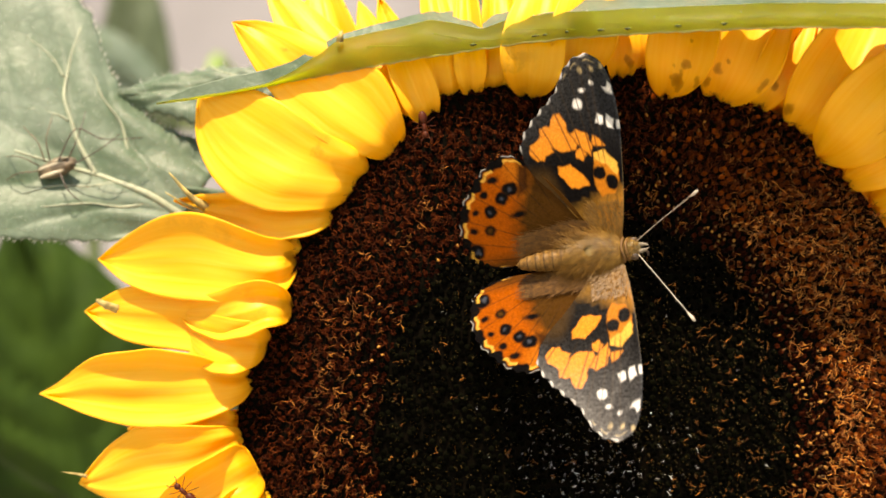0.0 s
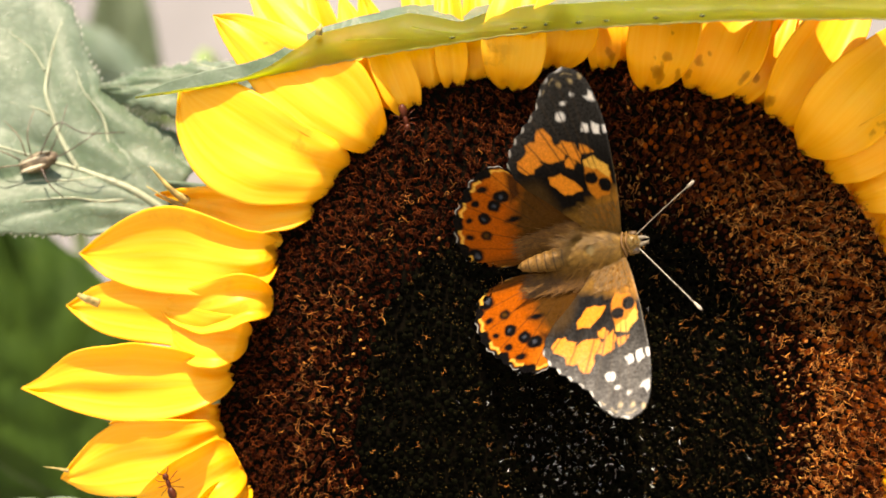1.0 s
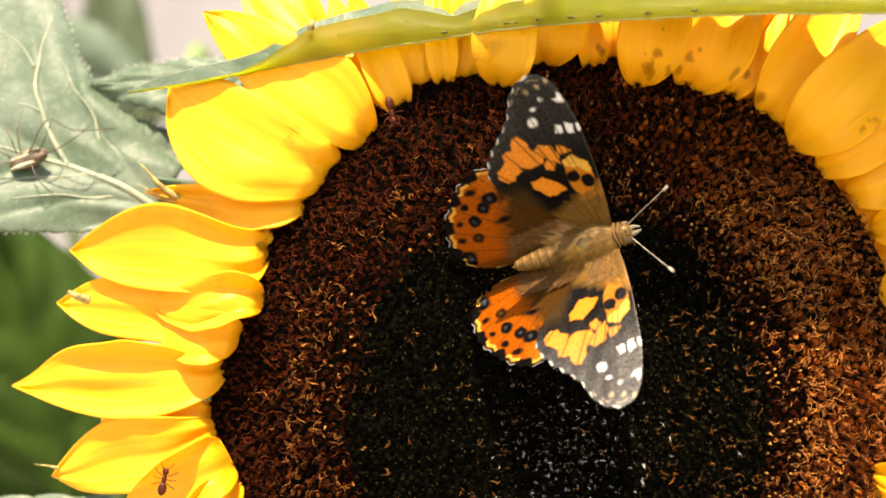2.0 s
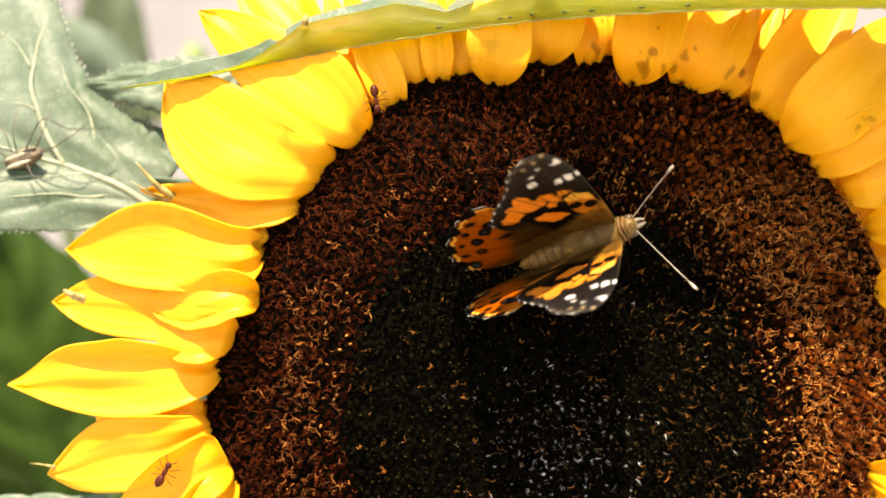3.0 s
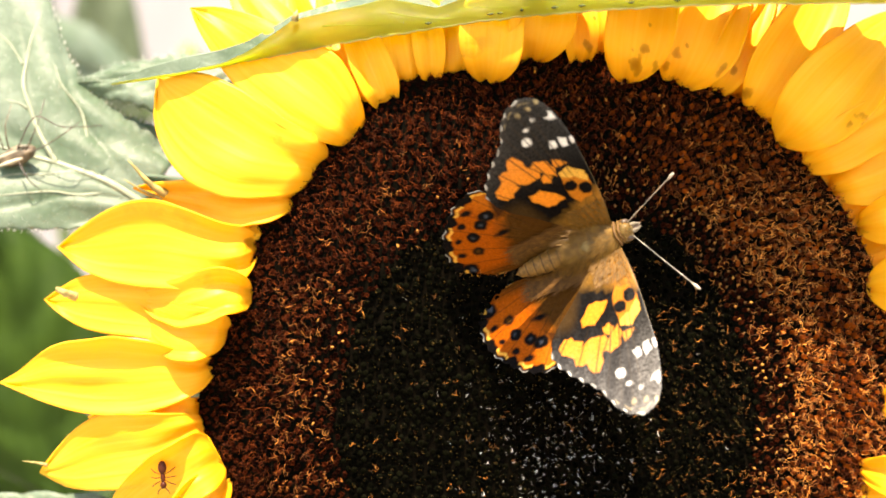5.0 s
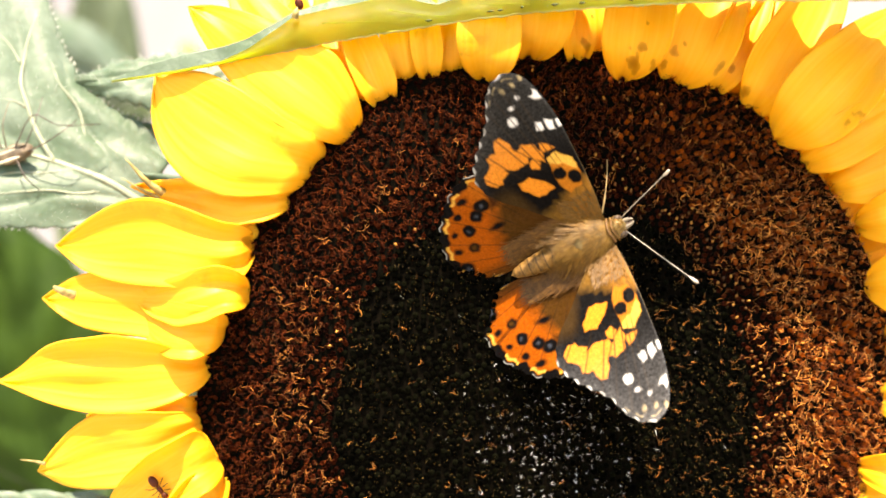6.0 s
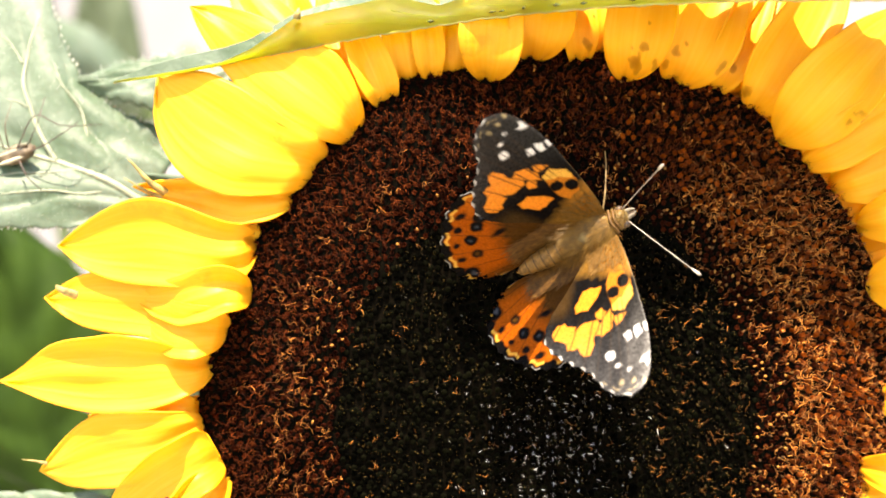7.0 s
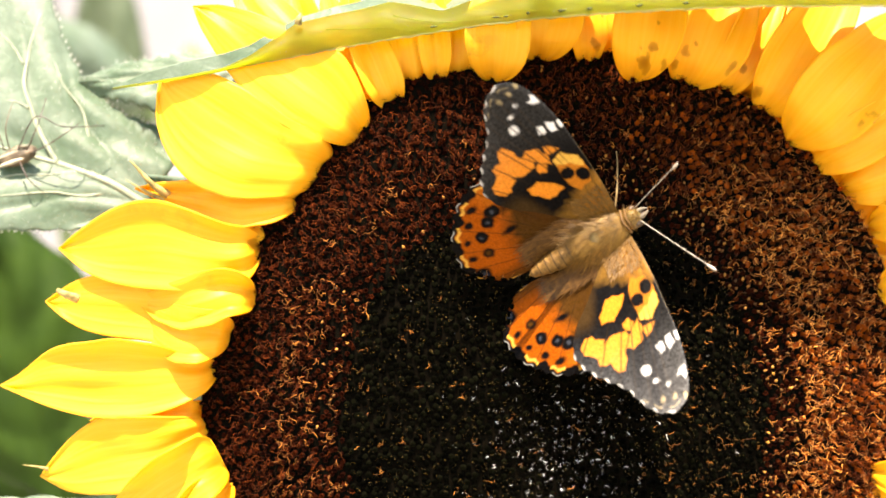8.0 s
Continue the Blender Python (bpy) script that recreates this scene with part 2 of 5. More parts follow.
def ball(centre, radii, rings=10, sides=16, lumps=0.0, seed=0, power=1.0):
    """An ellipsoid with its long axis along x; power below 1 blunts its ends."""
    rnd = random.Random(seed)
    off = Vector((rnd.random() * 50, rnd.random() * 50, rnd.random() * 50))
    verts, faces = [], []
    c = Vector(centre)
    for i in range(rings + 1):
        p = math.pi * i / rings
        for k in range(sides):
            t = 2 * math.pi * k / sides
            s = max(math.sin(p), 0.02) ** power
            d = Vector((-math.cos(p), s * math.cos(t), s * math.sin(t)))
            w = 1 + lumps * noise.noise(d * 2.2 + off)
            verts.append(c + Vector((d.x * radii[0], d.y * radii[1], d.z * radii[2])) * w)
    for i in range(rings):
        for k in range(sides):
            faces.append([i * sides + k, (i + 1) * sides + k, (i + 1) * sides + (k + 1) % sides, i * sides + (k + 1) % sides])
    return verts, faces


def sheet(grid):
    """Faces over a grid of points."""
    rows, cols = len(grid), len(grid[0])
    verts = [p for r in grid for p in r]
    faces = [[i * cols + j, i * cols + j + 1, (i + 1) * cols + j + 1, (i + 1) * cols + j] for i in range(rows - 1) for j in range(cols - 1)]
    return verts, faces


def give_uv(ob, rows, cols):
    me = ob.data
    uv = me.uv_layers.new(name="along")
    idx = np.zeros(len(me.loops), dtype=np.int32)
    me.loops.foreach_get("vertex_index", idx)
    flat = np.zeros((len(me.loops), 2), dtype=np.float32)
    flat[:, 0] = (idx // cols) / (rows - 1)
    flat[:, 1] = (idx % cols) / (cols - 1)
    uv.data.foreach_set("uv", flat.ravel())


def thick(ob, mm, offset=0.0):
    m = ob.modifiers.new("thickness", "SOLIDIFY")
    m.thickness, m.offset = mm * MM, offset
    return ob


# ---------------------------------------------------------------- ground and backdrop
def slab(name, x0, x1, y0, y1, z0, z1, material, label):
    v = [(x, y, z) for x in (x0, x1) for y in (y0, y1) for z in (z0, z1)]
    f = [[0, 1, 3, 2], [4, 6, 7, 5], [0, 4, 5, 1], [2, 3, 7, 6], [0, 2, 6, 4], [1, 5, 7, 3]]
    ob = new(name, mesh_of(name, v, f, material, False))
    return tagged(ob, label, kind="structure")


# out of view; its pale tone is chosen to throw fill light upwards
slab("ground", -400, 400, -400, 400, -0.3, 0.0, BOUNCE_GROUND, "unseen pale ground that bounces light up to the rays")
slab("wall_north", -6, 6, 3.2, 3.45, 0.0, 5.0, PLASTER, "pale rendered house wall behind the garden")

# ---------------------------------------------------------------- sunflower
CX, CZ, RX, RZ = 17.1, -25.7, 52.9, 56.0
DOME = 7.0


def dome_y(r):
    return -DOME * (1 - r * r) + 0.8 * math.exp(-(r / 0.35) ** 2)


sunflower = thing("sunflower", (CX * MM, 0.06, 0.0), "sunflower in bloom with yellow rays and dark brown disc", "flower")


def disc_base():
    grid = []
    for i in range(25):
        r = i / 24 * 1.035
        grid.append([at(CX + RX * r * math.cos(t), dome_y(r) + 0.9, CZ + RZ * r * math.sin(t)) for t in np.linspace(0, 2 * math.pi, 73)])
    grid.append([at(CX + RX * 1.0 * math.cos(t), 9, CZ + RZ * 1.0 * math.sin(t)) for t in np.linspace(0, 2 * math.pi, 73)])
    grid.append([at(CX + RX * 0.5 * math.cos(t), 22, CZ + RZ * 0.5 * math.sin(t)) for t in np.linspace(0, 2 * math.pi, 73)])
    return part("disc", sheet(grid), DISC, sunflower, "dark brown domed flower disc")


disc = disc_base()
path = curve([at(CX, 20, CZ), at(CX, 45, CZ - 4), at(CX + 4, 66, CZ - 45), at(CX + 8, 66, CZ - 300), at(CX, 60, -1500)], 8)
part("stem", tube(path, [16 * MM] * 3 + [12 * MM] * (len(path) - 3), 14), STEM, sunflower, "thick green hairy stem")

ray_count = 0
STAINS = [(-31.0, 32.7, 0.79), (29.5, 27.8, 1.22), (30.4, 29.9, 0.87), (35.9, 29.8, 0.87), (37.4, 31.1, 0.52), (34.6, 28.2, 0.79), (32.5, 27.2, 0.70), (42.7, 27.1, 0.79), (44.9, 27.6, 0.52), (31.4, 33.4, 0.44), (23.5, 35.2, 0.35), (22.7, 30.8, 0.79), (47.0, 24.0, 1.05), (45.6, 22.9, 0.87), (62.8, 19.7, 0.87), (61.1, 18.4, 0.70), (65.3, 2.0, 1.05), (64.3, 3.5, 0.79), (-29.5, 0.5, 1.05), (-27.6, -0.1, 0.87)]     # brown spots on the rays: x, z, radius (mm)


def give_stains(ob):
    me = ob.data
    co = np.zeros(len(me.vertices) * 3)
    me.vertices.foreach_get("co", co)
    co = co.reshape(-1, 3)
    x, z = co[:, 0] / MM, (co[:, 2] - HEAD) / MM
    stain = np.zeros(len(x), dtype=np.float32)
    for sx, sz, r in STAINS:
        near = np.hypot(x - sx, z - sz)
        for k in np.nonzero(near < 2.5 * r)[0]:
            d = near[k] / r * (1 + 1.1 * noise.noise(Vector((x[k] * 0.9 + sx, z[k] * 0.9, 2.0))))
            stain[k] = max(stain[k], min(1.0, max(0.0, 1.15 - 1.1 * d)))
    me.attributes.new("stain", "FLOAT", "POINT").data.foreach_set("value", stain.astype(np.float32))



def ray(inner, tip, half, depth, cup, bend, arch, back=5.0):
    """One ray petal: rounded tucked-in foot, ridged blade, pointed tip. Millimetres."""
    global ray_count
    ray_count += 1
    rnd = random.Random(100 + ray_count)
    rows, cols = 44, 33
    bx, bz = inner
    dx, dz = tip[0] - bx, tip[1] - bz
    length = math.hypot(dx, dz)
    ux, uz = dx / length, dz / length
    px, pz = -uz, ux
    ph, ridge, fold = rnd.uniform(0, 6), rnd.uniform(0.12, 0.3), rnd.uniform(-0.3, 0.3)
    curl_side, wave = rnd.choice((-1, 1)), rnd.uniform(0.3, 0.9)
    grid = []
    for i in range(rows):
        s = i / (rows - 1)
        s = s ** 1.15
        k = 0.24
        if s < k:
            w = math.sqrt(max(0.0, 1 - ((k - s) / k) ** 2)) ** 0.85 * 0.97
        else:
            q = (s - k) / (1 - k)
            w = 0.97 + 0.03 * math.sin(math.pi * min(1, q * 3)) - 0.97 * q ** 2.7
            w *= 1 - 0.10 * math.sin(q * math.pi)
        w = max(w, 0.015)
        rise = math.sin(math.pi * min(1.0, s * 1.05) ** 0.62)
        tuck = max(0.0, 1 - s / 0.13) ** 2 * 3.2
        row = []
        for j in range(cols):
            e = j / (cols - 1) * 2 - 1
            across = e * half * w * (1 + 0.05 * noise.noise(Vector((s * 5 + ph, e, ray_count))))
            side = bend * math.sin(math.pi * s) + 0.3 * math.sin(5 * s + ph) * s
            y = depth - arch * rise + back * s * s + tuck
            y -= cup * (abs(e) ** 2.2) * (0.35 + 0.65 * math.sin(math.pi * min(1, s * 1.2))) * (1 + 0.5 * curl_side * e)
            y += ridge * math.cos(e * 5.5 + ph + 0.8 * math.sin(3 * s)) * (1 - 0.4 * s) + fold * abs(e) * 3 + 0.02 * math.cos(e * 17 + ph)
            y += 0.35 * wave * math.sin(9 * s + ph + 2 * e) * abs(e)
            along = s * length + (1 - abs(e) ** 2.5) * 0.0 + 0.5 * math.sin(6 * e + ph) * (1 - s) * 0.5
            row.append(at(bx + ux * along + px * (across + side), y, bz + uz * along + pz * (across + side)))
        grid.append(row)
    ob = part("ray_petal", sheet(grid), PETAL, sunflower)
    give_uv(ob, rows, cols)
    give_stains(ob)
    thick(ob, 0.25)
    return ob


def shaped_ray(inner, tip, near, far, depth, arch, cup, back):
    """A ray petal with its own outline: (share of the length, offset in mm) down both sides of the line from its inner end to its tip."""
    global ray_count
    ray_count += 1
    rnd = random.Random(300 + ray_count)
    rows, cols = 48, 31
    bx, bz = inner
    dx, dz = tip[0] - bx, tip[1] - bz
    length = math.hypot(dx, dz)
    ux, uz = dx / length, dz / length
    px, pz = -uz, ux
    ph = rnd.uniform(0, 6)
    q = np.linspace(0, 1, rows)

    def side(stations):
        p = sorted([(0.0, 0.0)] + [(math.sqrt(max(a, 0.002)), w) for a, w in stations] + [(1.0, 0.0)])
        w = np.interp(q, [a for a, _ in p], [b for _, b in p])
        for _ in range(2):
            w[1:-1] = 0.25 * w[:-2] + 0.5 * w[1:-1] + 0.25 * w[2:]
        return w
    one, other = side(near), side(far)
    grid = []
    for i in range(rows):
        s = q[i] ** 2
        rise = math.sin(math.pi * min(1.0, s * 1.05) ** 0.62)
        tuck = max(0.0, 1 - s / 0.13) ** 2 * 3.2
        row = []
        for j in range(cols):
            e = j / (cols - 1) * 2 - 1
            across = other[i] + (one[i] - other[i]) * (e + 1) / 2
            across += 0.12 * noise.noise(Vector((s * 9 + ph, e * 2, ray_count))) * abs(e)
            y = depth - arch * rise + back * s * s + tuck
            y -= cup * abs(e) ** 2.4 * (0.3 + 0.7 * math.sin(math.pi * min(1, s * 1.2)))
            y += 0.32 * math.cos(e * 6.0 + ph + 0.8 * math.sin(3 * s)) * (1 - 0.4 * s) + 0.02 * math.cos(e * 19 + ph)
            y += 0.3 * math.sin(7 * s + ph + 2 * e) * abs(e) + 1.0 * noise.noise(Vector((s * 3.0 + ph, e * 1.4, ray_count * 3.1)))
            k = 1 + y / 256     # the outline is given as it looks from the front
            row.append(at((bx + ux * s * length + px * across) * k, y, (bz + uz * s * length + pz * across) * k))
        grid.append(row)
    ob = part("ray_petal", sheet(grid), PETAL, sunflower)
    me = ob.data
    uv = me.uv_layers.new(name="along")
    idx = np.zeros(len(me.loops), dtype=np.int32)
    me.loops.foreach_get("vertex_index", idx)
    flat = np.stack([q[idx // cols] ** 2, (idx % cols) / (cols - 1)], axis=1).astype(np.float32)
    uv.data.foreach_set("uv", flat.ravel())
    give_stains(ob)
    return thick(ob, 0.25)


ray((-14.5, 18.0), (-34.8, 45.8), 5.8, 6.0, 1.5, 0.0, 4.0)
ray((-20.2, 22.6), (-27.4, 47.9), 5.2, 8.0, 1.0, 0.0, 3.0)
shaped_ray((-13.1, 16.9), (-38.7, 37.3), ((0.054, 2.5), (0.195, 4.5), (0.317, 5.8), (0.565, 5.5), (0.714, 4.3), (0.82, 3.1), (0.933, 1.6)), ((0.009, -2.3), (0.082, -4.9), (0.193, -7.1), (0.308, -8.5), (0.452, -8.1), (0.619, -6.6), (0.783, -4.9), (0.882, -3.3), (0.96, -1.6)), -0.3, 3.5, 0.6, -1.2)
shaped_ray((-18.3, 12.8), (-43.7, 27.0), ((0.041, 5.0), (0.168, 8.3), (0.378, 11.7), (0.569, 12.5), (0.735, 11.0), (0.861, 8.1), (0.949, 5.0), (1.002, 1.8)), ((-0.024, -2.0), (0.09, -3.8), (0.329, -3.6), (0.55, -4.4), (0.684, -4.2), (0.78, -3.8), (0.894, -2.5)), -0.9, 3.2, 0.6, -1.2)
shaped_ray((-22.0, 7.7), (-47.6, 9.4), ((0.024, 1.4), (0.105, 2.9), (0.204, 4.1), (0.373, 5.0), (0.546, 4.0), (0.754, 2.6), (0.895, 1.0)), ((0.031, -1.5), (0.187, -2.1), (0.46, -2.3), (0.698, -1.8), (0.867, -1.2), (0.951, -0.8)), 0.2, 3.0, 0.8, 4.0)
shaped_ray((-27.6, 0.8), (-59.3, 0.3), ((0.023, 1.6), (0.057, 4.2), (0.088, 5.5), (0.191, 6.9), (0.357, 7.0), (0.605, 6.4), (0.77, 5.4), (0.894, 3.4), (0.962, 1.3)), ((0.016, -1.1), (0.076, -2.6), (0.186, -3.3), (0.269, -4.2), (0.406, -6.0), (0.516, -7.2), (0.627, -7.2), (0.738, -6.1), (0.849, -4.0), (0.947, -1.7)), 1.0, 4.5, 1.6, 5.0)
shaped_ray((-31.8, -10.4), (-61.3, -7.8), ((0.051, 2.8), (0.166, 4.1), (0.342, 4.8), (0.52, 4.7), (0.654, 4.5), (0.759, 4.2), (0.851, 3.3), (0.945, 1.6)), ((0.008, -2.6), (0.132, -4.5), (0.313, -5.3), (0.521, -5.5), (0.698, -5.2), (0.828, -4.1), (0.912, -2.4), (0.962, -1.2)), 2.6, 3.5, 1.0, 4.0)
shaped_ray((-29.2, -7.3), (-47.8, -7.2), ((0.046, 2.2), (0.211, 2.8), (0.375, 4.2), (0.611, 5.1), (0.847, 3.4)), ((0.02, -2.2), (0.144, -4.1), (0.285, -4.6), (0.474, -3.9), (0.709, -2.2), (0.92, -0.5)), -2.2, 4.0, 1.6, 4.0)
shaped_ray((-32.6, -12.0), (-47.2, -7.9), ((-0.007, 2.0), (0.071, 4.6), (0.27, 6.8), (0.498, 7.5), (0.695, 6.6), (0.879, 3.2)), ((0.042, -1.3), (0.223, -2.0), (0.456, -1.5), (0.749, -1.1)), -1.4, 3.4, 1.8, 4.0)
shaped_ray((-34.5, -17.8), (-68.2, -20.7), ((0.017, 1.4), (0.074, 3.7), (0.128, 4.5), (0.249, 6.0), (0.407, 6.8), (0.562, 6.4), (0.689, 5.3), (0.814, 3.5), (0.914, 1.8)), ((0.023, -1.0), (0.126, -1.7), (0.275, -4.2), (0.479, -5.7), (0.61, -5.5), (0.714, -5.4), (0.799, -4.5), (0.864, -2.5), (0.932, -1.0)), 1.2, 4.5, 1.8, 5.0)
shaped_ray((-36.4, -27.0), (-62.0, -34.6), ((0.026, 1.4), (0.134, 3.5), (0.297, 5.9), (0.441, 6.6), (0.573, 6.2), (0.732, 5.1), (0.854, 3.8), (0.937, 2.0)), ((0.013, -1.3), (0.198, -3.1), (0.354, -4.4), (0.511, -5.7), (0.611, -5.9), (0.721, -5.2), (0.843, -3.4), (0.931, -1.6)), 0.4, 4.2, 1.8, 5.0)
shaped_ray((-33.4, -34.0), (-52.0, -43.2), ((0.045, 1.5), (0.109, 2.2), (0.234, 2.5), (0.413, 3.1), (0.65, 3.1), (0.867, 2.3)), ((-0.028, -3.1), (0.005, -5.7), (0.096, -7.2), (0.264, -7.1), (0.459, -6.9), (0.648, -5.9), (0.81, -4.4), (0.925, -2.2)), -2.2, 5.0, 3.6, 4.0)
ray((-26.3, 3.5), (-42.9, 4.1), 2.4, 3.5, 1.0, 0.0, 4.0)
ray((-37.0, -24.9), (-56.2, -26.9), 2.8, 3.2, 1.5, 0.0, 4.0)
ray((-33.3, -35.2), (-46.1, -45.7), 4.0, -1.0, 2.0, 0.9, 5.0)
ray((-33.3, -43.0), (-53.1, -53.5), 5.2, 1.0, 2.0, 0.0, 5.0)
ray((-31.0, -49.8), (-48.5, -64.7), 5.7, 0.0, 2.0, 0.0, 5.0)
ray((-8.1, 22.0), (-16.2, 42.2), 3.3, 1.6, 1.2, 0.0, 3.2)
ray((-11.4, 21.5), (-19.8, 41.7), 3.5, 3.0, 1.5, 0.0, 4.0)
ray((-4.1, 25.0), (-8.3, 48.6), 3.8, 2.2, 1.2, 0.0, 3.5)
ray((-1.2, 25.5), (-3.4, 49.2), 2.6, 1.4, 1.2, 0.0, 3.5)
ray((2.7, 26.2), (2.5, 49.4), 3.3, 2.0, 1.2, 0.0, 3.5)
ray((7.3, 25.7), (11.8, 49.6), 5.1, -1.4, 1.0, 1.0, 4.6, 3.0)
ray((14.5, 29.0), (18.0, 50.8), 5.2, 0.0, 2.0, 0.0, 6.0)
ray((21.8, 28.5), (20.3, 50.2), 3.0, 1.0, 1.5, 0.0, 5.0)
ray((24.9, 29.6), (27.4, 50.4), 3.1, 2.2, 1.5, 0.0, 5.0)
ray((28.7, 25.8), (35.3, 53.1), 5.4, -1.5, 2.5, 0.9, 7.0)
ray((36.9, 25.1), (47.8, 51.8), 6.1, 0.3, 2.0, 0.0, 6.0)
ray((42.3, 24.0), (54.2, 50.3), 3.7, 1.6, 2.0, 0.0, 5.0)
ray((45.6, 23.8), (58.9, 49.6), 4.4, 2.6, 2.0, 0.0, 5.0)
ray((48.5, 20.9), (64.7, 48.4), 5.8, 1.2, 2.0, 0.0, 6.0)
ray((52.5, 16.6), (74.9, 37.9), 6.5, -1.5, 2.5, 1.0, 7.0)
ray((56.4, 13.0), (82.0, 26.4), 4.2, 0.2, 3.0, 0.9, 6.0)
ray((61.1, 9.1), (84.1, 18.6), 4.4, 1.5, 2.0, 0.0, 5.0)
ray((65.2, 3.6), (88.2, 9.7), 4.5, 0.5, 2.0, 0.0, 6.0)
ray((66.3, -6.0), (91.2, -2.5), 5.8, -1.0, 2.5, 0.0, 5.0)
ray((68.5, -14.9), (94.7, -14.0), 4.4, 1.5, 2.0, 0.0, 4.0)
ray((68.0, -23.6), (94.3, -24.5), 4.5, 0.5, 2.0, 0.0, 4.0)
ray((64.7, -34.0), (91.0, -36.4), 3.8, -1.5, 2.5, 0.0, 5.0)
ray((64.2, -38.4), (88.9, -46.3), 4.4, 0.0, 2.5, 0.0, 5.0)
ray((62.8, -47.7), (85.7, -59.6), 5.2, 0.8, 2.0, 0.0, 5.0)
ray((57.4, -56.8), (75.8, -74.3), 5.2, 0.0, 2.0, 0.0, 5.0)
ray((49.7, -65.8), (62.9, -86.9), 5.2, 1.0, 2.0, 0.0, 5.0)
ray((39.9, -71.2), (47.8, -94.4), 5.2, 0.0, 2.0, 0.0, 5.0)
ray((29.5, -75.5), (33.0, -99.2), 5.2, 1.0, 2.0, 0.0, 5.0)
ray((18.9, -76.9), (18.9, -100.5), 5.2, 0.0, 2.0, 0.0, 5.0)
ray((8.4, -76.3), (4.0, -99.2), 5.2, 1.0, 2.0, 0.0, 5.0)
ray((-2.1, -72.5), (-10.0, -94.4), 5.2, 0.0, 2.0, 0.0, 5.0)
ray((-12.6, -67.6), (-23.2, -87.8), 5.2, 1.0, 2.0, 0.0, 5.0)
ray((-22.2, -59.4), (-36.2, -76.9), 5.2, 0.0, 2.0, 0.0, 5.0)
ray((41.8, -74.7), (52.1, -92.6), 5.4, 6.5, 1.0, 0.0, 3.0)
ray((47.8, -70.5), (60.6, -86.8), 5.4, 7.0, 1.0, 0.0, 3.0)
ray((53.3, -65.4), (68.2, -79.8), 5.4, 7.5, 1.0, 0.0, 3.0)
ray((57.7, -59.2), (74.4, -71.3), 5.4, 6.5, 1.0, 0.0, 3.0)
ray((61.6, -52.7), (79.9, -62.4), 5.4, 7.0, 1.0, 0.0, 3.0)
ray((64.7, -45.6), (84.2, -52.7), 5.4, 7.5, 1.0, 0.0, 3.0)
ray((66.4, -38.0), (86.6, -42.3), 5.4, 6.5, 1.0, 0.0, 3.0)
ray((67.6, -30.3), (88.2, -31.8), 5.4, 7.0, 1.0, 0.0, 3.0)
ray((67.7, -22.6), (88.4, -21.1), 5.4, 7.5, 1.0, 0.0, 3.0)
ray((66.4, -14.8), (86.6, -10.5), 5.4, 6.5, 1.0, 0.0, 3.0)
ray((64.6, -7.3), (84.0, -0.2), 5.4, 7.0, 1.0, 0.0, 3.0)
ray((61.8, -0.2), (80.0, 9.5), 5.4, 7.5, 1.0, 0.0, 3.0)
ray((57.7, 6.4), (74.4, 18.6), 5.4, 6.5, 1.0, 0.0, 3.0)
ray((53.2, 12.4), (68.1, 26.8), 5.4, 7.0, 1.0, 0.0, 3.0)
ray((47.9, 17.7), (60.7, 34.0), 5.4, 7.5, 1.0, 0.0, 3.0)
ray((41.8, 22.0), (52.1, 39.8), 5.4, 6.5, 1.0, 0.0, 3.0)
ray((35.4, 25.4), (43.1, 44.6), 5.4, 7.0, 1.0, 0.0, 3.0)
ray((28.6, 27.9), (33.6, 48.0), 5.4, 7.5, 1.0, 0.0, 3.0)
ray((21.4, 29.1), (23.5, 49.6), 5.4, 6.5, 1.0, 0.0, 3.0)
ray((14.2, 29.5), (13.5, 50.1), 5.4, 7.0, 1.0, 0.0, 3.0)
ray((7.0, 28.7), (3.4, 49.1), 5.4, 7.5, 1.0, 0.0, 3.0)
ray((0.0, 26.7), (-6.3, 46.3), 5.4, 6.5, 1.0, 0.0, 3.0)
ray((-9.8, 22.0), (-17.5, 35.2), 4.8, 7.0, 1.0, 0.0, 3.0)
ray((-15.9, 17.7), (-24.2, 28.3), 4.8, 7.5, 1.0, 0.0, 3.0)
ray((-21.1, 12.4), (-30.2, 21.1), 4.8, 6.5, 1.0, 0.0, 3.0)
ray((-26.3, 5.6), (-37.4, 13.4), 4.8, 7.0, 1.0, 0.0, 3.0)
ray((-30.5, -1.9), (-40.2, 2.8), 4.4, 7.5, 1.0, 0.0, 3.0)
ray((-33.4, -10.1), (-42.8, -7.2), 4.4, 6.5, 1.0, 0.0, 3.0)
ray((-35.2, -18.6), (-44.1, -17.4), 4.4, 7.0, 1.0, 0.0, 3.0)
ray((-35.7, -27.5), (-44.8, -27.6), 4.4, 7.5, 1.0, 0.0, 3.0)
ray((-34.8, -36.1), (-44.6, -37.8), 4.4, 6.5, 1.0, 0.0, 3.0)
ray((-32.9, -44.6), (-44.8, -48.7), 4.8, 7.0, 1.0, 0.0, 3.0)


def dry_tip(points, width, label):
    """A withered pointed tip, flattened and twisted a little."""
    p = curve(points, 6)
    part("withered_tip", tube(p, [width * MM * (1 - 0.9 * k / (len(p) - 1)) for k in range(len(p))], 6), WITHERED, sunflower, label)


dry_tip([at(-42, 3, 8), at(-45, 1, 10), at(-48.4, 0, 13.8)], 0.9, "yellow-brown withered bract tip")
dry_tip([at(-42, 3, 7.2), at(-45.5, 2, 8.6), at(-49.2, 1, 10.8)], 0.5, "thin brown withered bract tip")
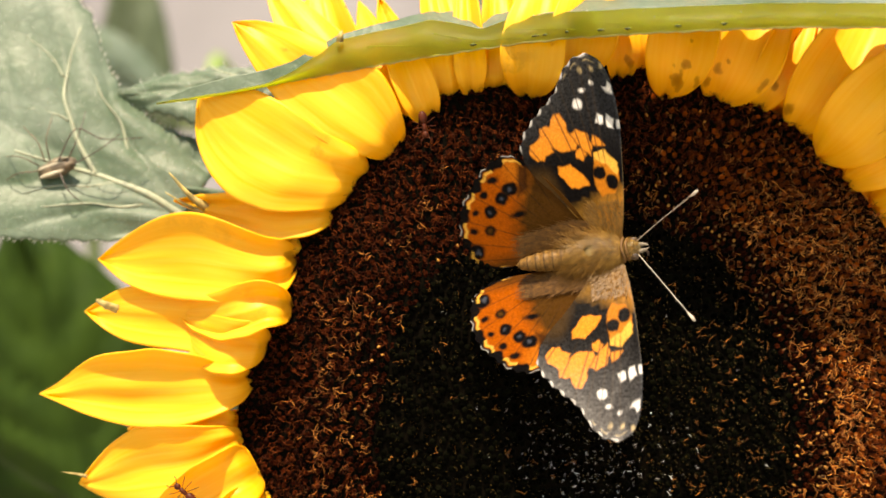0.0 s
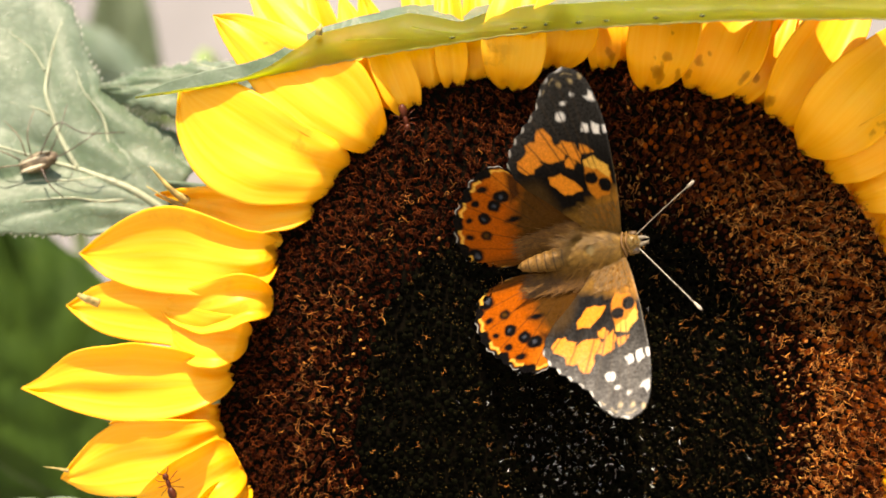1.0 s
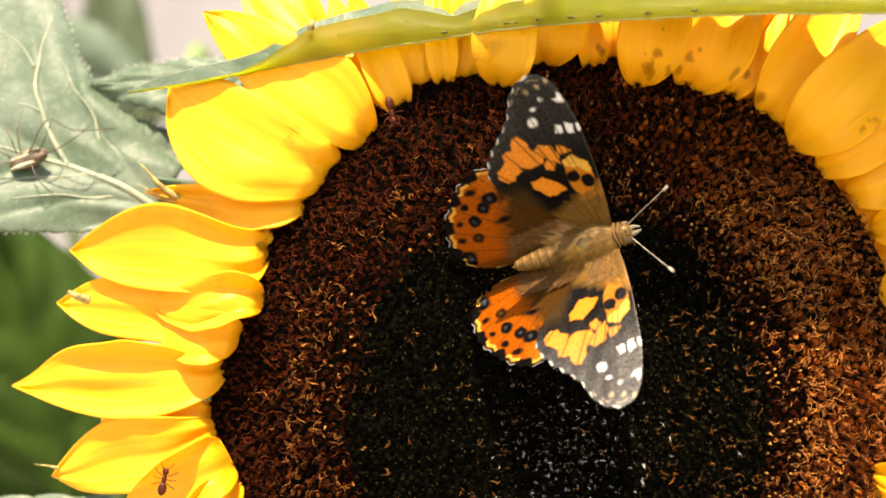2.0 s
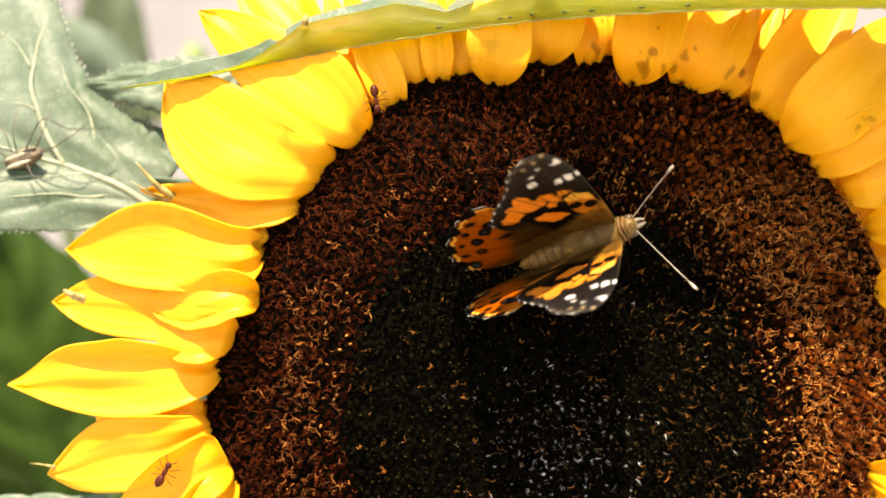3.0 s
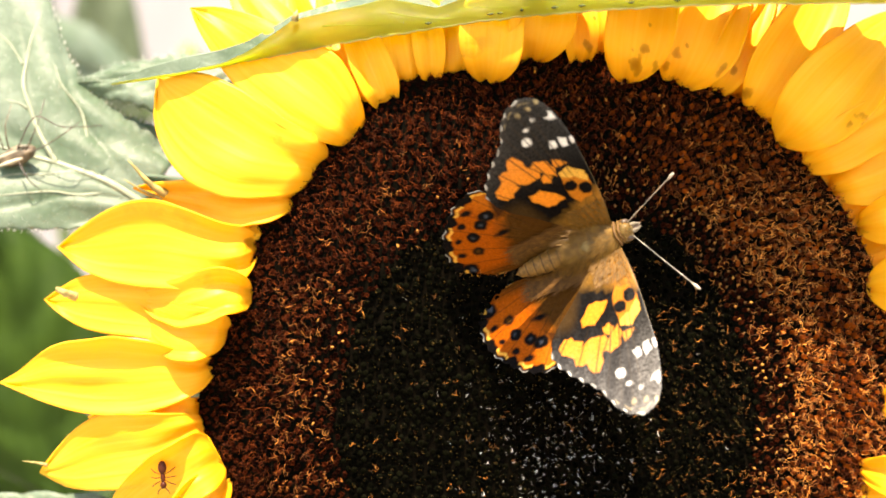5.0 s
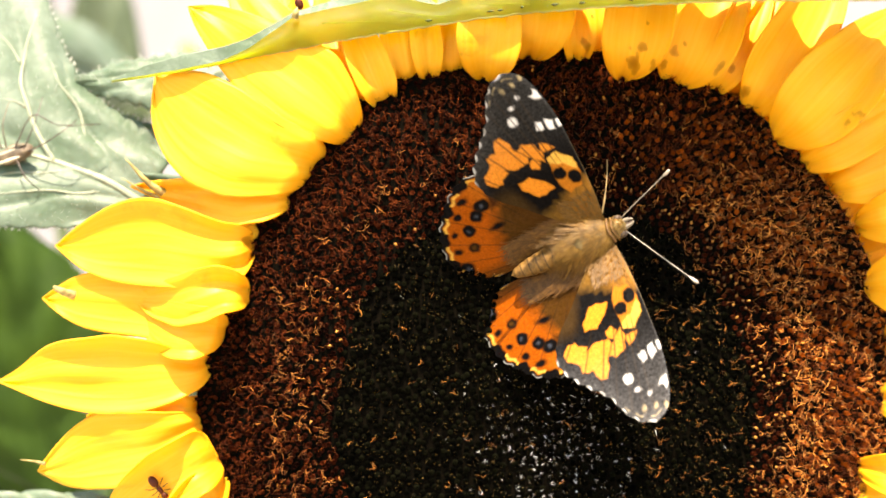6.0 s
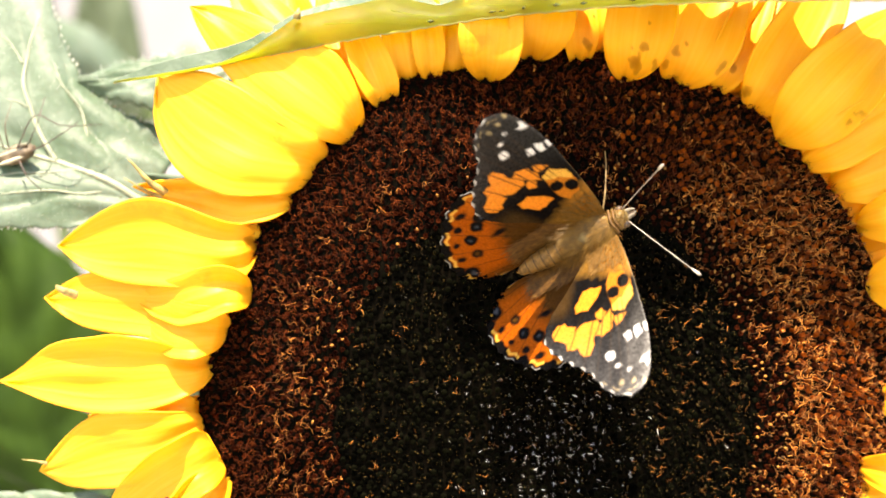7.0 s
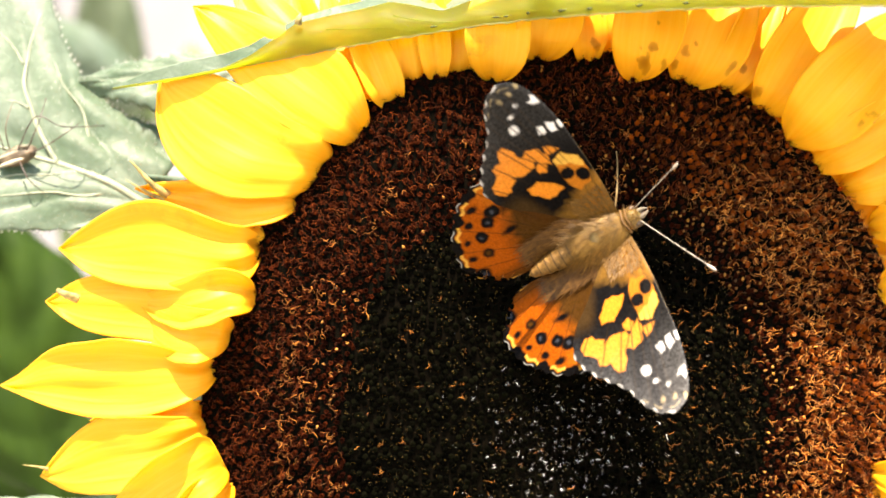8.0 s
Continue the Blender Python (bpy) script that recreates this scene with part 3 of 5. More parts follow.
dry_tip([at(-61.8, 4, -34.0), at(-63.6, 4, -33.6), at(-66.0, 4.5, -33.4)], 0.35, "dry brown petal tip")
dry_tip([at(-56.5, 0.2, -7.4), at(-58.2, -1.2, -6.6), at(-59.4, 0.2, -6.2), at(-58.2, 0.6, -7.6)], 0.8, "dry pinkish curled petal tip")

# green bracts behind the rays
for k in range(34):
    a = 2 * math.pi * k / 34 + 0.07 * math.sin(k * 5)
    L = 26 + 6 * math.sin(k * 2.7)
    grid = []
    for i in range(12):
        s = i / 11
        w = 7.5 * (1 - s ** 1.7) + 0.2
        grid.append([at(CX + (RX - 4 + L * s) * math.cos(a) - e * w * math.sin(a), 13 + 5 * s * s - 2 * abs(e), CZ + (RZ - 4 + L * s) * math.sin(a) + e * w * math.cos(a)) for e in (-1, -0.5, 0, 0.5, 1)])
    thick(part("bract", sheet(grid), LEAF_PALE, sunflower, "pointed green bract"), 0.5)


# ---------------------------------------------------------------- florets of the disc
def seat(x, z, r, turn, tilt=0.0, lean=0.0):
    """A matrix on the disc: z out of the dome."""
    ny = -1.0
    nx = (x - CX) / RX * 0.26
    nz = (z - CZ) / RZ * 0.26
    n = Vector((nx, ny, nz)).normalized()
    m = n.to_track_quat("Z", "Y").to_matrix().to_4x4()
    return Matrix.Translation(at(x, dome_y(r) + 0.9, z)) @ m @ Matrix.Rotation(turn, 4, "Z") @ Matrix.Rotation(tilt, 4, "X")


def bud_shape(rnd):
    """A closed floret: five pointed tips drawn together over a dark tube."""
    v, f = [], []
    h = rnd.uniform(0.7, 1.3)
    for r, z in ((0.5, -0.3), (0.52, h * 0.5)):
        v += [Vector((r * math.cos(k * math.pi / 5), r * math.sin(k * math.pi / 5), z)) * MM for k in range(10)]
    v += [Vector(((0.42 if k % 2 else 0.3) * math.cos(k * math.pi / 5), (0.42 if k % 2 else 0.3) * math.sin(k * math.pi / 5), h * (0.6 if k % 2 else rnd.uniform(0.8, 1.15)))) * MM for k in range(10)]
    v.append(Vector((rnd.uniform(-0.1, 0.1), rnd.uniform(-0.1, 0.1), h * 0.55)) * MM)
    for i in range(2):
        f += [[i * 10 + k, i * 10 + (k + 1) % 10, i * 10 + 10 + (k + 1) % 10, i * 10 + 10 + k] for k in range(10)]
    f += [[20 + k, 20 + (k + 1) % 10, 30] for k in range(10)]
    return v, f


def fleck_shape(rnd):
    """A few tiny dry scales."""
    v, f = [], []
    for _ in range(rnd.randint(2, 4)):
        p = Vector((rnd.uniform(-0.5, 0.5), rnd.uniform(-0.5, 0.5), rnd.uniform(0.8, 1.3)))
        d = Vector((rnd.gauss(0, 1), rnd.gauss(0, 1), rnd.gauss(0.3, 0.5))).normalized() * rnd.uniform(0.12, 0.34)
        w = d.cross(Vector((0.3, 0.2, 0.9))).normalized() * rnd.uniform(0.03, 0.07)
        n = len(v)
        v += [(p - w) * MM, (p + w) * MM, (p + d) * MM, (p - w * 0.3 + Vector((0, 0, 0.05))) * MM]
        f += [[n, n + 1, n + 2], [n, n + 2, n + 3]]
    return v, f


def blob_shape(rnd):
    v, f = ball((0, 0, 0), (0.26, 0.20, 0.24), 4, 6, 1.6, rnd.randint(0, 999))
    h = rnd.uniform(1.5, 2.2)
    return [(p * MM) + Vector((rnd.uniform(-0.02, 0.02), 0, h)) * MM for p in v], f


def curl_shape(rnd):
    """Thin stigma arms that wind away from the disc's middle, some looped back."""
    pieces = []
    h = rnd.uniform(1.2, 2.2)
    for side in range(rnd.choice((1, 2, 2, 3))):
        head = rnd.choice((0, 0, math.pi)) + rnd.gauss(0, 0.7)
        bend = rnd.choice((-1, 1)) * rnd.choice((rnd.uniform(0.05, 0.3), rnd.uniform(0.05, 0.3), rnd.uniform(0.4, 0.8)))
        step = rnd.uniform(0.12, 0.27)
        p = Vector((rnd.uniform(-0.4, 0.4), rnd.uniform(-0.4, 0.4), h - 0.45))
        lift = rnd.uniform(0.4, 1.3)
        pts = []
        for k in range(8):
            pts.append(p * MM)
            p = p + Vector((math.cos(head) * step, math.sin(head) * step, step * lift))
            head += bend * rnd.uniform(0.2, 1.4) + rnd.gauss(0, 0.38)
            lift -= rnd.uniform(0.05, 0.5)
        thin = rnd.uniform(0.45, 0.75)
        pieces.append(tube(pts, [r * MM * thin * rnd.uniform(0.6, 1.3) for r in (0.06, 0.065, 0.06, 0.065, 0.06, 0.055, 0.06, 0.03)], 4, False))
    return join(*pieces)


def tube_shape(rnd):
    """The floret's tube, open at the top, with five ragged pointed lobes."""
    v, f = [], []
    h = rnd.uniform(0.9, 1.6)
    for r, inset, z, ragged in ((0.42, 1.0, -0.3, 0), (0.38, 1.0, h * 0.55, 0), (0.52, 0.5, h, 0.5), (0.1, 1.0, h * 0.15, 0)):
        v += [Vector((r * (inset if k % 2 else 1) * math.cos(k * math.pi / 5), r * (inset if k % 2 else 1) * math.sin(k * math.pi / 5), z + (rnd.uniform(-0.2, 0.25) if ragged and not k % 2 else 0) - ragged * (k % 2) * rnd.uniform(0.5, 1.2))) * MM for k in range(10)]
    for i in range(3):
        f += [[i * 10 + k, i * 10 + (k + 1) % 10, i * 10 + 10 + (k + 1) % 10, i * 10 + 10 + k] for k in range(10)]
    f.append([30 + k for k in range(10)])
    return v, f


def chaff_shape(rnd):
    h, w = rnd.uniform(0.15, 1.0), rnd.uniform(0.014, 0.046)
    b = rnd.uniform(-0.3, 0.3)
    v = [Vector(p) * MM for p in ((-w * 0.4, 0, 0.9), (w * 0.4, 0, 0.9), (w * 0.8 + b * 0.5, 0.08, 0.9 + h * 0.6), (-w * 0.8 + b * 0.5, 0.08, 0.9 + h * 0.6), (b, 0.2, 0.9 + h))]
    return v, [[0, 1, 2, 3], [3, 2, 4]]


class Heap:
    """Many small pieces gathered into one mesh."""
    def __init__(self):
        self.v, self.f, self.n = [], [], 0

    def put(self, shape, m):
        a = np.array([tuple(p) for p in shape[0]])
        mm = np.array(m)
        self.v.append(a @ mm[:3, :3].T + mm[:3, 3])
        self.f.extend([tuple(i + self.n for i in q) for q in shape[1]])
        self.n += len(a)

    def make(self, name, material, parent, label):
        ob = part(name, (np.concatenate(self.v), self.f), material, parent, label)
        return tagged(ob, kind="stuff")


def florets():
    rnd = random.Random(7)
    buds = [bud_shape(rnd) for _ in range(5)]
    blobs = [blob_shape(rnd) for _ in range(6)]
    curls = [curl_shape(rnd) for _ in range(48)]
    tubes = [tube_shape(rnd) for _ in range(9)]
    chaffs = [chaff_shape(rnd) for _ in range(10)]
    flecks = [fleck_shape(rnd) for _ in range(16)]
    curl_mesh = [mesh_of("curled_stigma", s[0], s[1], STIGMA) for s in curls]
    H = {k: Heap() for k in ("bud", "blob", "curl", "gold", "tube", "lit_tube", "chaff", "fleck", "lit_gold")}
    N = 8800
    loose = 0
    for i in range(N):
        r = math.sqrt((i + 0.5) / N) * 1.035
        a = i * 2.399963
        x = CX + RX * r * math.cos(a) + rnd.gauss(0, 0.2)
        z = CZ + RZ * r * math.sin(a) + rnd.gauss(0, 0.2)
        if z < -90:
            continue
        edge = r + 0.03 * (x - CX) / RX + 0.015 + 0.035 * noise.noise(Vector((x * 0.08, z * 0.08, 3.0)))
        m = seat(x, z, r, a + rnd.gauss(0, 0.5), rnd.gauss(0, 0.2)) @ Matrix.Scale(0.88 if r < 0.95 else 0.7, 4)
        if edge < 0.62:
            H["bud"].put(buds[i % 5], m)
            # chaff gathers round the middle, where the sun's sparkle is wanted
            for _ in range(3) if rnd.random() < (0.95 * math.exp(-(((x - 17) / 9.5) ** 2 + ((z + 31) / 9) ** 2)) + 0.006) else ():
                H["chaff"].put(chaffs[rnd.randrange(10)], m @ Matrix.Rotation(rnd.uniform(0, 6.28), 4, "Z") @ Matrix.Translation((rnd.uniform(-0.4, 0.4) * MM, 0, 0)) @ Matrix.Translation((0, 0, 1.3 * MM)) @ Matrix.Rotation(rnd.uniform(0.6, 1.5), 4, "X") @ Matrix.Translation((0, 0, -1.2 * MM)))
            if rnd.random() < (0.45 if x < 8 else 0.65):
                H["fleck"].put(flecks[rnd.randrange(16)], m)
            if rnd.random() < 0.05 + 0.2 * min(1.0, max(0.0, (x - 24) / 20)):
                H["gold"].put(curls[rnd.randrange(48)], m @ Matrix.Scale(0.7, 4))
        elif edge < 0.72:
            H["tube"].put(tubes[rnd.randrange(9)], m)
            if rnd.random() < 0.05 + 0.3 * (x > 25):
                H["blob"].put(blobs[rnd.randrange(6)], m)
            elif rnd.random() < 0.5:
                H["gold" if x > 10 or (rnd.random() < 0.6 and z < -5) else "curl"].put(curls[rnd.randrange(48)], m)
        else:
            # towards the right, brighter floret colours stand in for stronger light and haze
            H["lit_tube" if rnd.random() < min(0.8, max(0.0, (x - 25) / 25)) else "tube"].put(tubes[rnd.randrange(9)], m)
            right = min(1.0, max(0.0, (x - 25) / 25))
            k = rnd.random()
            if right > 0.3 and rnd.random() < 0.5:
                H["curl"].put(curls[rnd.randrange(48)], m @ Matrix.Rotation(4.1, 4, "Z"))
            near = 58 < x < 68 or (28 < x < 40 and z > 8)
            # left rim loses more curls, a stand-in for the shade there
            if rnd.random() < 0.16 * (x < 10) + 0.4 * (x < 10) * (edge > 0.95):
                continue
            if k < 0.86 and near and loose < 300:
                ob = new("stigma_curl", curl_mesh[rnd.randrange(48)])
                ob.parent = sunflower
                ob.matrix_parent_inverse = world_of(sunflower).inverted()
                ob.matrix_basis = m
                loose += 1
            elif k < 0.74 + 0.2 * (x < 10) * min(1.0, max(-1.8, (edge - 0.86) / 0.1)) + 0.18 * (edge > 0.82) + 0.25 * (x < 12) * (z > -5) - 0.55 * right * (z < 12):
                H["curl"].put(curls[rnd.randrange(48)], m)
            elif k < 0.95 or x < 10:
                H["lit_gold" if right > 0.4 and z < 8 else "gold"].put(curls[rnd.randrange(48)], m)
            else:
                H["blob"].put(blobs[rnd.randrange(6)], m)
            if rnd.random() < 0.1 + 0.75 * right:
                H[("lit_gold" if z < 8 else "gold") if rnd.random() < 0.6 * right else "curl"].put(curls[rnd.randrange(48)], m @ Matrix.Rotation(2.1, 4, "Z"))
    H["bud"].make("floret_bud", BUD, sunflower, "closed dark buds in the disc's middle")
    H["tube"].make("floret_tube", TUBE, sunflower, "dark maroon floret tubes")
    H["lit_tube"].make("rusty_floret_tube", TUBE_LIT, sunflower, "floret tubes in a brighter brown for the lit right side")
    H["blob"].make("pollen_head", POLLEN, sunflower, "golden pollen heads in a ring")
    H["curl"].make("curled_stigma", STIGMA, sunflower, "red-brown curled stigmas")
    H["gold"].make("golden_stigma", GILT, sunflower, "golden brown curled stigmas")
    H["lit_gold"].make("amber_stigma", GILT_LIT, sunflower, "curled stigmas in a brighter gold for the lit right side")
    H["fleck"].make("floret_scale", FLECK, sunflower, "tiny olive dry scales on the buds")
    H["chaff"].make("chaff", CHAFF_GLINT, sunflower, "pale glossy chaff tips standing in for sun glints")


# ---------------------------------------------------------------- leaves
def leaf_blade(base, tip, normal, up_half, low_half, puff=1.2, sag=0.0, rows=60, cols=41, teeth=0.6, seed=0):
    """A heart-shaped blade: half widths (mm) at even steps along the midrib on both sides, quilted between its veins."""
    base, tip, normal = Vector(base), Vector(tip), Vector(normal).normalized()
    axis = (tip - base)
    length = axis.length
    axis.normalize()
    side = axis.cross(normal).normalized()
    su, sl = np.linspace(0, 1, len(up_half)), np.linspace(0, 1, len(low_half))
    grid = []
    for i in range(rows):
        s = i / (rows - 1)
        row = []
        for j in range(cols):
            e = j / (cols - 1) * 2 - 1
            h = np.interp(s, su, up_half) if e > 0 else np.interp(s, sl, low_half)
            h = h + teeth * (abs(((s * 26) % 1) - 0.5) * 2 - 0.5) * (abs(e) > 0.9)
            d = e * h * MM
            vein = abs(math.sin((s * 1.0 - abs(e) * 0.32) * math.pi * 5.5))
            z = puff * MM * (vein ** 0.6 * min(1, abs(e) * 4) * (1 - abs(e) ** 6)) + sag * MM * (e * e) - 0.4 * MM * puff * math.exp(-(e * 14) ** 2)
            z += 0.9 * MM * noise.noise(Vector((s * 6 + seed, e * 3, seed * 1.7)))
            row.append(base + axis * (s * length) + side * d + normal * z)
        grid.append(row)
    return grid


def grid_point(grid, s, e):
    i = min(max(s, 0), 1) * (len(grid) - 1)
    j = (min(max(e, -1), 1) + 1) / 2 * (len(grid[0]) - 1)
    return Vector(grid[int(round(i))][int(round(j))])


def hairs(grid, normal, count, length, seed, edge=True):
    rnd = random.Random(seed)
    heap = Heap()
    n = Vector(normal).normalized()
    for _ in range(count):
        if edge and rnd.random() < 0.6:
            i, j = rnd.randrange(len(grid)), rnd.choice((0, len(grid[0]) - 1))
        else:
            i, j = rnd.randrange(len(grid)), rnd.randrange(len(grid[0]))
        p = Vector(grid[i][j])
        out = Vector(grid[i][j]) - Vector(grid[i][len(grid[0]) // 2])
        out = out.normalized() if out.length > 0 else n
        d = (n * rnd.uniform(0.3, 1.0) + out * (0.9 if j in (0, len(grid[0]) - 1) else 0.2) + Vector((rnd.gauss(0, .3), rnd.gauss(0, .3), rnd.gauss(0, .3)))).normalized()
        L = length * rnd.uniform(0.5, 1.2) * MM
        w = d.cross(Vector((0.2, 1, 0.1))).normalized() * 0.045 * MM
        q = d.cross(w).normalized() * 0.04 * MM
        heap.put(([p - w, p + w, p + q, p + d * L], [[0, 1, 3], [1, 2, 3], [2, 0, 3]]), Matrix())
    return heap


def veins_on(grid, parent, lines, width, material=None):
    for name, pts in lines:
        p = [grid_point(grid, s, e) for s, e in pts]
        c = curve(p, 6)
        part(name, tube(c, [width * MM * (1 - 0.75 * k / len(c)) for k in range(len(c))], 6), material or VEIN, parent)


def sunflower_leaf():
    plant = thing("sunflower_leaf", at(-48.6, 19, 5), "grey-green hairy sunflower leaf behind the flower", "leaf")
    n = (0.1, -1.0, 0.4)
    grid = leaf_blade(at(-48.6, 19, 7.1), at(-122.7, 15, 45.2), n, (14.5, 13, 12.5, 14, 18.5, 25, 27, 25, 21, 16, 11, 6, 2, 0.2), (5, 8, 11.5, 15, 18, 19, 19, 18, 15, 12, 9, 6, 3, 0.2), 0.9, -0.5, 90, 61)
    thick(part("blade", sheet(grid), LEAF_PALE, plant), 0.35)
    for name, width, line in (("midrib", 0.75, [(-45.7, 6.9), (-51.1, 10.0), (-56.3, 12.3), (-59.8, 13.6), (-64.2, 14.8), (-72.1, 16.7)]),
                              ("vein", 0.5, [(-59.8, 13.6), (-62.1, 18.0), (-63.7, 22.0), (-64.3, 25.5), (-64.4, 29.4), (-63.2, 32.5), (-61.7, 36.2)]),
                              ("vein", 0.3, [(-53.7, 10.8), (-54.6, 17.6), (-56.3, 21.5), (-58.8, 25.5), (-59.5, 28.1)]),
                              ("vein", 0.25, [(-64.3, 28.1), (-66.8, 31.6), (-70.3, 34.2)]), ("vein", 0.25, [(-63.5, 21.5), (-66.0, 22.8), (-70.3, 23.3)]),
                              ("vein", 0.3, [(-49.8, 8.8), (-55.5, 8.4), (-60.7, 9.0), (-68.6, 8.4)]), ("vein", 0.25, [(-56.3, 12.2), (-60.7, 11.3), (-66.0, 11.5), (-71.2, 10.6)])):
        seen = [min((p for r in grid for p in r), key=lambda p: math.hypot(p.x / MM / (1 + p.y / MM / 256) - x, (p.z - HEAD) / MM / (1 + p.y / MM / 256) - z)) + Vector((0, -0.2, 0.05)) * MM for x, z in line]
        c = curve(seen, 8)
        part(name, tube(c, [width * MM * (1 - 0.7 * k / len(c)) for k in range(len(c))], 6), VEIN, plant)
    tagged(hairs(grid, n, 4200, 0.9, 5).make("leaf_hair", HAIR, plant, "fine white hairs"), kind="stuff")
    part("petiole", tube(curve([at(-48.6, 19, 7.1), at(-25, 34, -6), at(5, 52, -40), at(18, 66, -90)], 5), 1.9 * MM, 10), STEM, plant, "green leaf stalk")
    return plant


sunflower_leaf()


def small_leaf():
    plant = thing("sunflower_leaf", at(-30, 17, 20), "small toothed grey-green leaf behind the rays", "leaf")
    n = (0.05, -0.85, 0.6)
    grid = leaf_blade(at(-31.9, 22, 30.6), at(-62.7, 24, 28), n, (1, 3, 4.5, 5, 5.3, 5.2, 4.8, 4, 2.6, 0.2), (1, 4, 6, 7, 7, 6, 4.5, 3, 1.5, 0.2), 0.7, -1.5, 40, 25, 1.0, 3)
    thick(part("blade", sheet(grid), LEAF_PALE, plant), 0.3)
    veins_on(grid, plant, [("midrib", [(0, 0), (0.3, 0), (0.7, 0), (1, 0)]), ("vein", [(0.2, 0), (0.35, 0.5), (0.45, 0.9)]), ("vein", [(0.25, 0), (0.4, -0.5), (0.5, -0.9)])], 0.4)
    tagged(hairs(grid, n, 700, 0.9, 6).make("leaf_hair", HAIR, plant, "fine white hairs"), kind="stuff")
    part("petiole", tube(curve([at(-31.9, 22, 30.6), at(-14, 30, 14), at(8, 44, -20), at(17, 62, -70)], 5), 1.3 * MM, 10), STEM, plant, "green leaf stalk")


small_leaf()


def top_leaf():
    plant = thing("overhanging_leaf", at(90, 10, 46), "curved green sunflower leaf hanging over the rays", "leaf")
    xs = (-51.1, -45.8, -39.7, -34.0, -30.1, -23.1, -18.3, -13.9, -8.7, -5.2, -0.8, 3.6, 12.3, 27.6, 45.1, 68.6, 125)
    low = (25.4, 26.2, 27.1, 28.2, 29.0, 30.4, 31.3, 32.1, 33.0, 33.5, 34.2, 34.9, 36.0, 37.2, 37.9, 38.1, 36.0)
    mid = (25.5, 26.35, 27.3, 28.5, 30.3, 35.3, 36.5, 37.4, 38.8, 38.4, 37.5, 39.1, 40.3, 41.2, 42.0, 42.0, 40.0)
    upp = (25.7, 28.1, 29.8, 30.9, 32.2, 36.3, 37.8, 39.1, 40.9, 41.7, 42.5, 43.3, 44.6, 46.0, 47.5, 47.5, 43.0)
    rows, cols = 220, 21
    grid, crown = [], []
    for i in range(rows):
        x = -51.1 + 176.1 * (i / (rows - 1)) ** 1.3
        l, m, u = np.interp(x, xs, low), np.interp(x, xs, mid), np.interp(x, xs, upp)
        front = np.interp(x, (-52, -14, 0, 8, 13, 17, 28), (-3.9, -4.5, -6.0, -7.8, -9.0, -18.5, -25.0))
        scale = 1 + front / 256
        w = min(1.0, (x + 51.1) / 30)
        lean = np.interp(x, (-30, -17, 0), (0.6, 0.8, 2.5))
        for target, n in ((grid, cols), (crown, 13)):
            row = []
            for j in range(n):
                q = j / (n - 1)
                if target is grid:
                    z, y = l + (m - l) * q, front + lean * w * q - 1.2 * w * math.sin(q * math.pi)
                    if j == 0:
                        z += 0.22 * (((x * 0.33) % 1) - 0.5) * w
                else:
                    z, y = m + (u - m) * q - 0.05, front + (lean + (1 + 0.3 * noise.noise(Vector((x * 0.22, 2.0, 0)))) * np.interp(x, (-30, -17, 0, 20), (0.6, 0.9, 9.0, 14.0)) * q ** 0.9) * w
                bump = 0.4 * noise.noise(Vector((x * 0.15, z * 0.2, 0))) + 0.1 * math.sin(x * 0.9 + z * 0.7) * w
                row.append(at(x * scale, y + bump, (z + 0.1 * noise.noise(Vector((x * 0.25, z * 0.3, 5)))) * scale))
            target.append(row)
    thick(part("blade", sheet(grid), LEAF_GREEN, plant, "yellow-green lit leaf face"), 0.3)
    thick(part("upper_face", sheet(crown), LEAF_PALE, plant, "pale grey-green upper face"), 0.3)
    edge = [r[0] + Vector((0, -0.05, -0.03)) * MM for r in grid]
    part("rim", tube(edge, [(0.1 + 0.06 * min(1.0, k / 90)) * MM for k in range(rows)], 6), LEAF_RIM, plant, "pale thickened leaf edge")
    part("spike", tube([at(-22.2, -5.2, 34.6), at(-22.0, -5.6, 35.5), at(-21.8, -5.5, 36.2)], [0.6 * MM, 0.45 * MM, 0.05 * MM], 6), WITHERED, plant, "small brown tooth on the leaf's fold")
    # dark glands along the leaf's edge
    rnd = random.Random(12)
    for x in (-2.3, 7.2, 9.0, 12.5, 17.5, 22.0, 29.0, 36.5):
        i = min(range(rows), key=lambda q: abs(grid[q][0].x / MM / (1 + (grid[q][0].y / MM) / 256) - x))
        p = grid[i][4] - Vector((0, 0.25, 0)) * MM
        d = (grid[i + 3][4] - grid[i][4]).normalized() * MM
        part("edge_gland", tube([p - d * 0.5, p, p + d * rnd.uniform(0.4, 0.9)], [0.06 * MM, rnd.uniform(0.14, 0.3) * MM, 0.05 * MM], 6), GLAND, plant, "dark dash near the leaf's edge")
    for k in range(9):
        i = 60 + 14 * k
        part("vein", tube([grid[min(i + 2 * q, rows - 1)][12 - q] - Vector((0, 0.12, 0)) * MM for q in range(0, 11)], [0.12 * MM * (1 - 0.07 * q) for q in range(11)], 5), LEAF_GREEN, plant)
    tagged(hairs(grid, (0, -1, 0.4), 500, 0.5, 8).make("leaf_hair", HAIR, plant, "fine white hairs"), kind="stuff")
    part("petiole", tube(curve([grid[-1][10], at(150, 0, 25), at(190, 20, -60), at(200, 30, -200), at(190, 40, -1500)], 6), 2.6 * MM, 10), STEM, plant, "long green stalk")
    return plant


overhang = top_leaf()


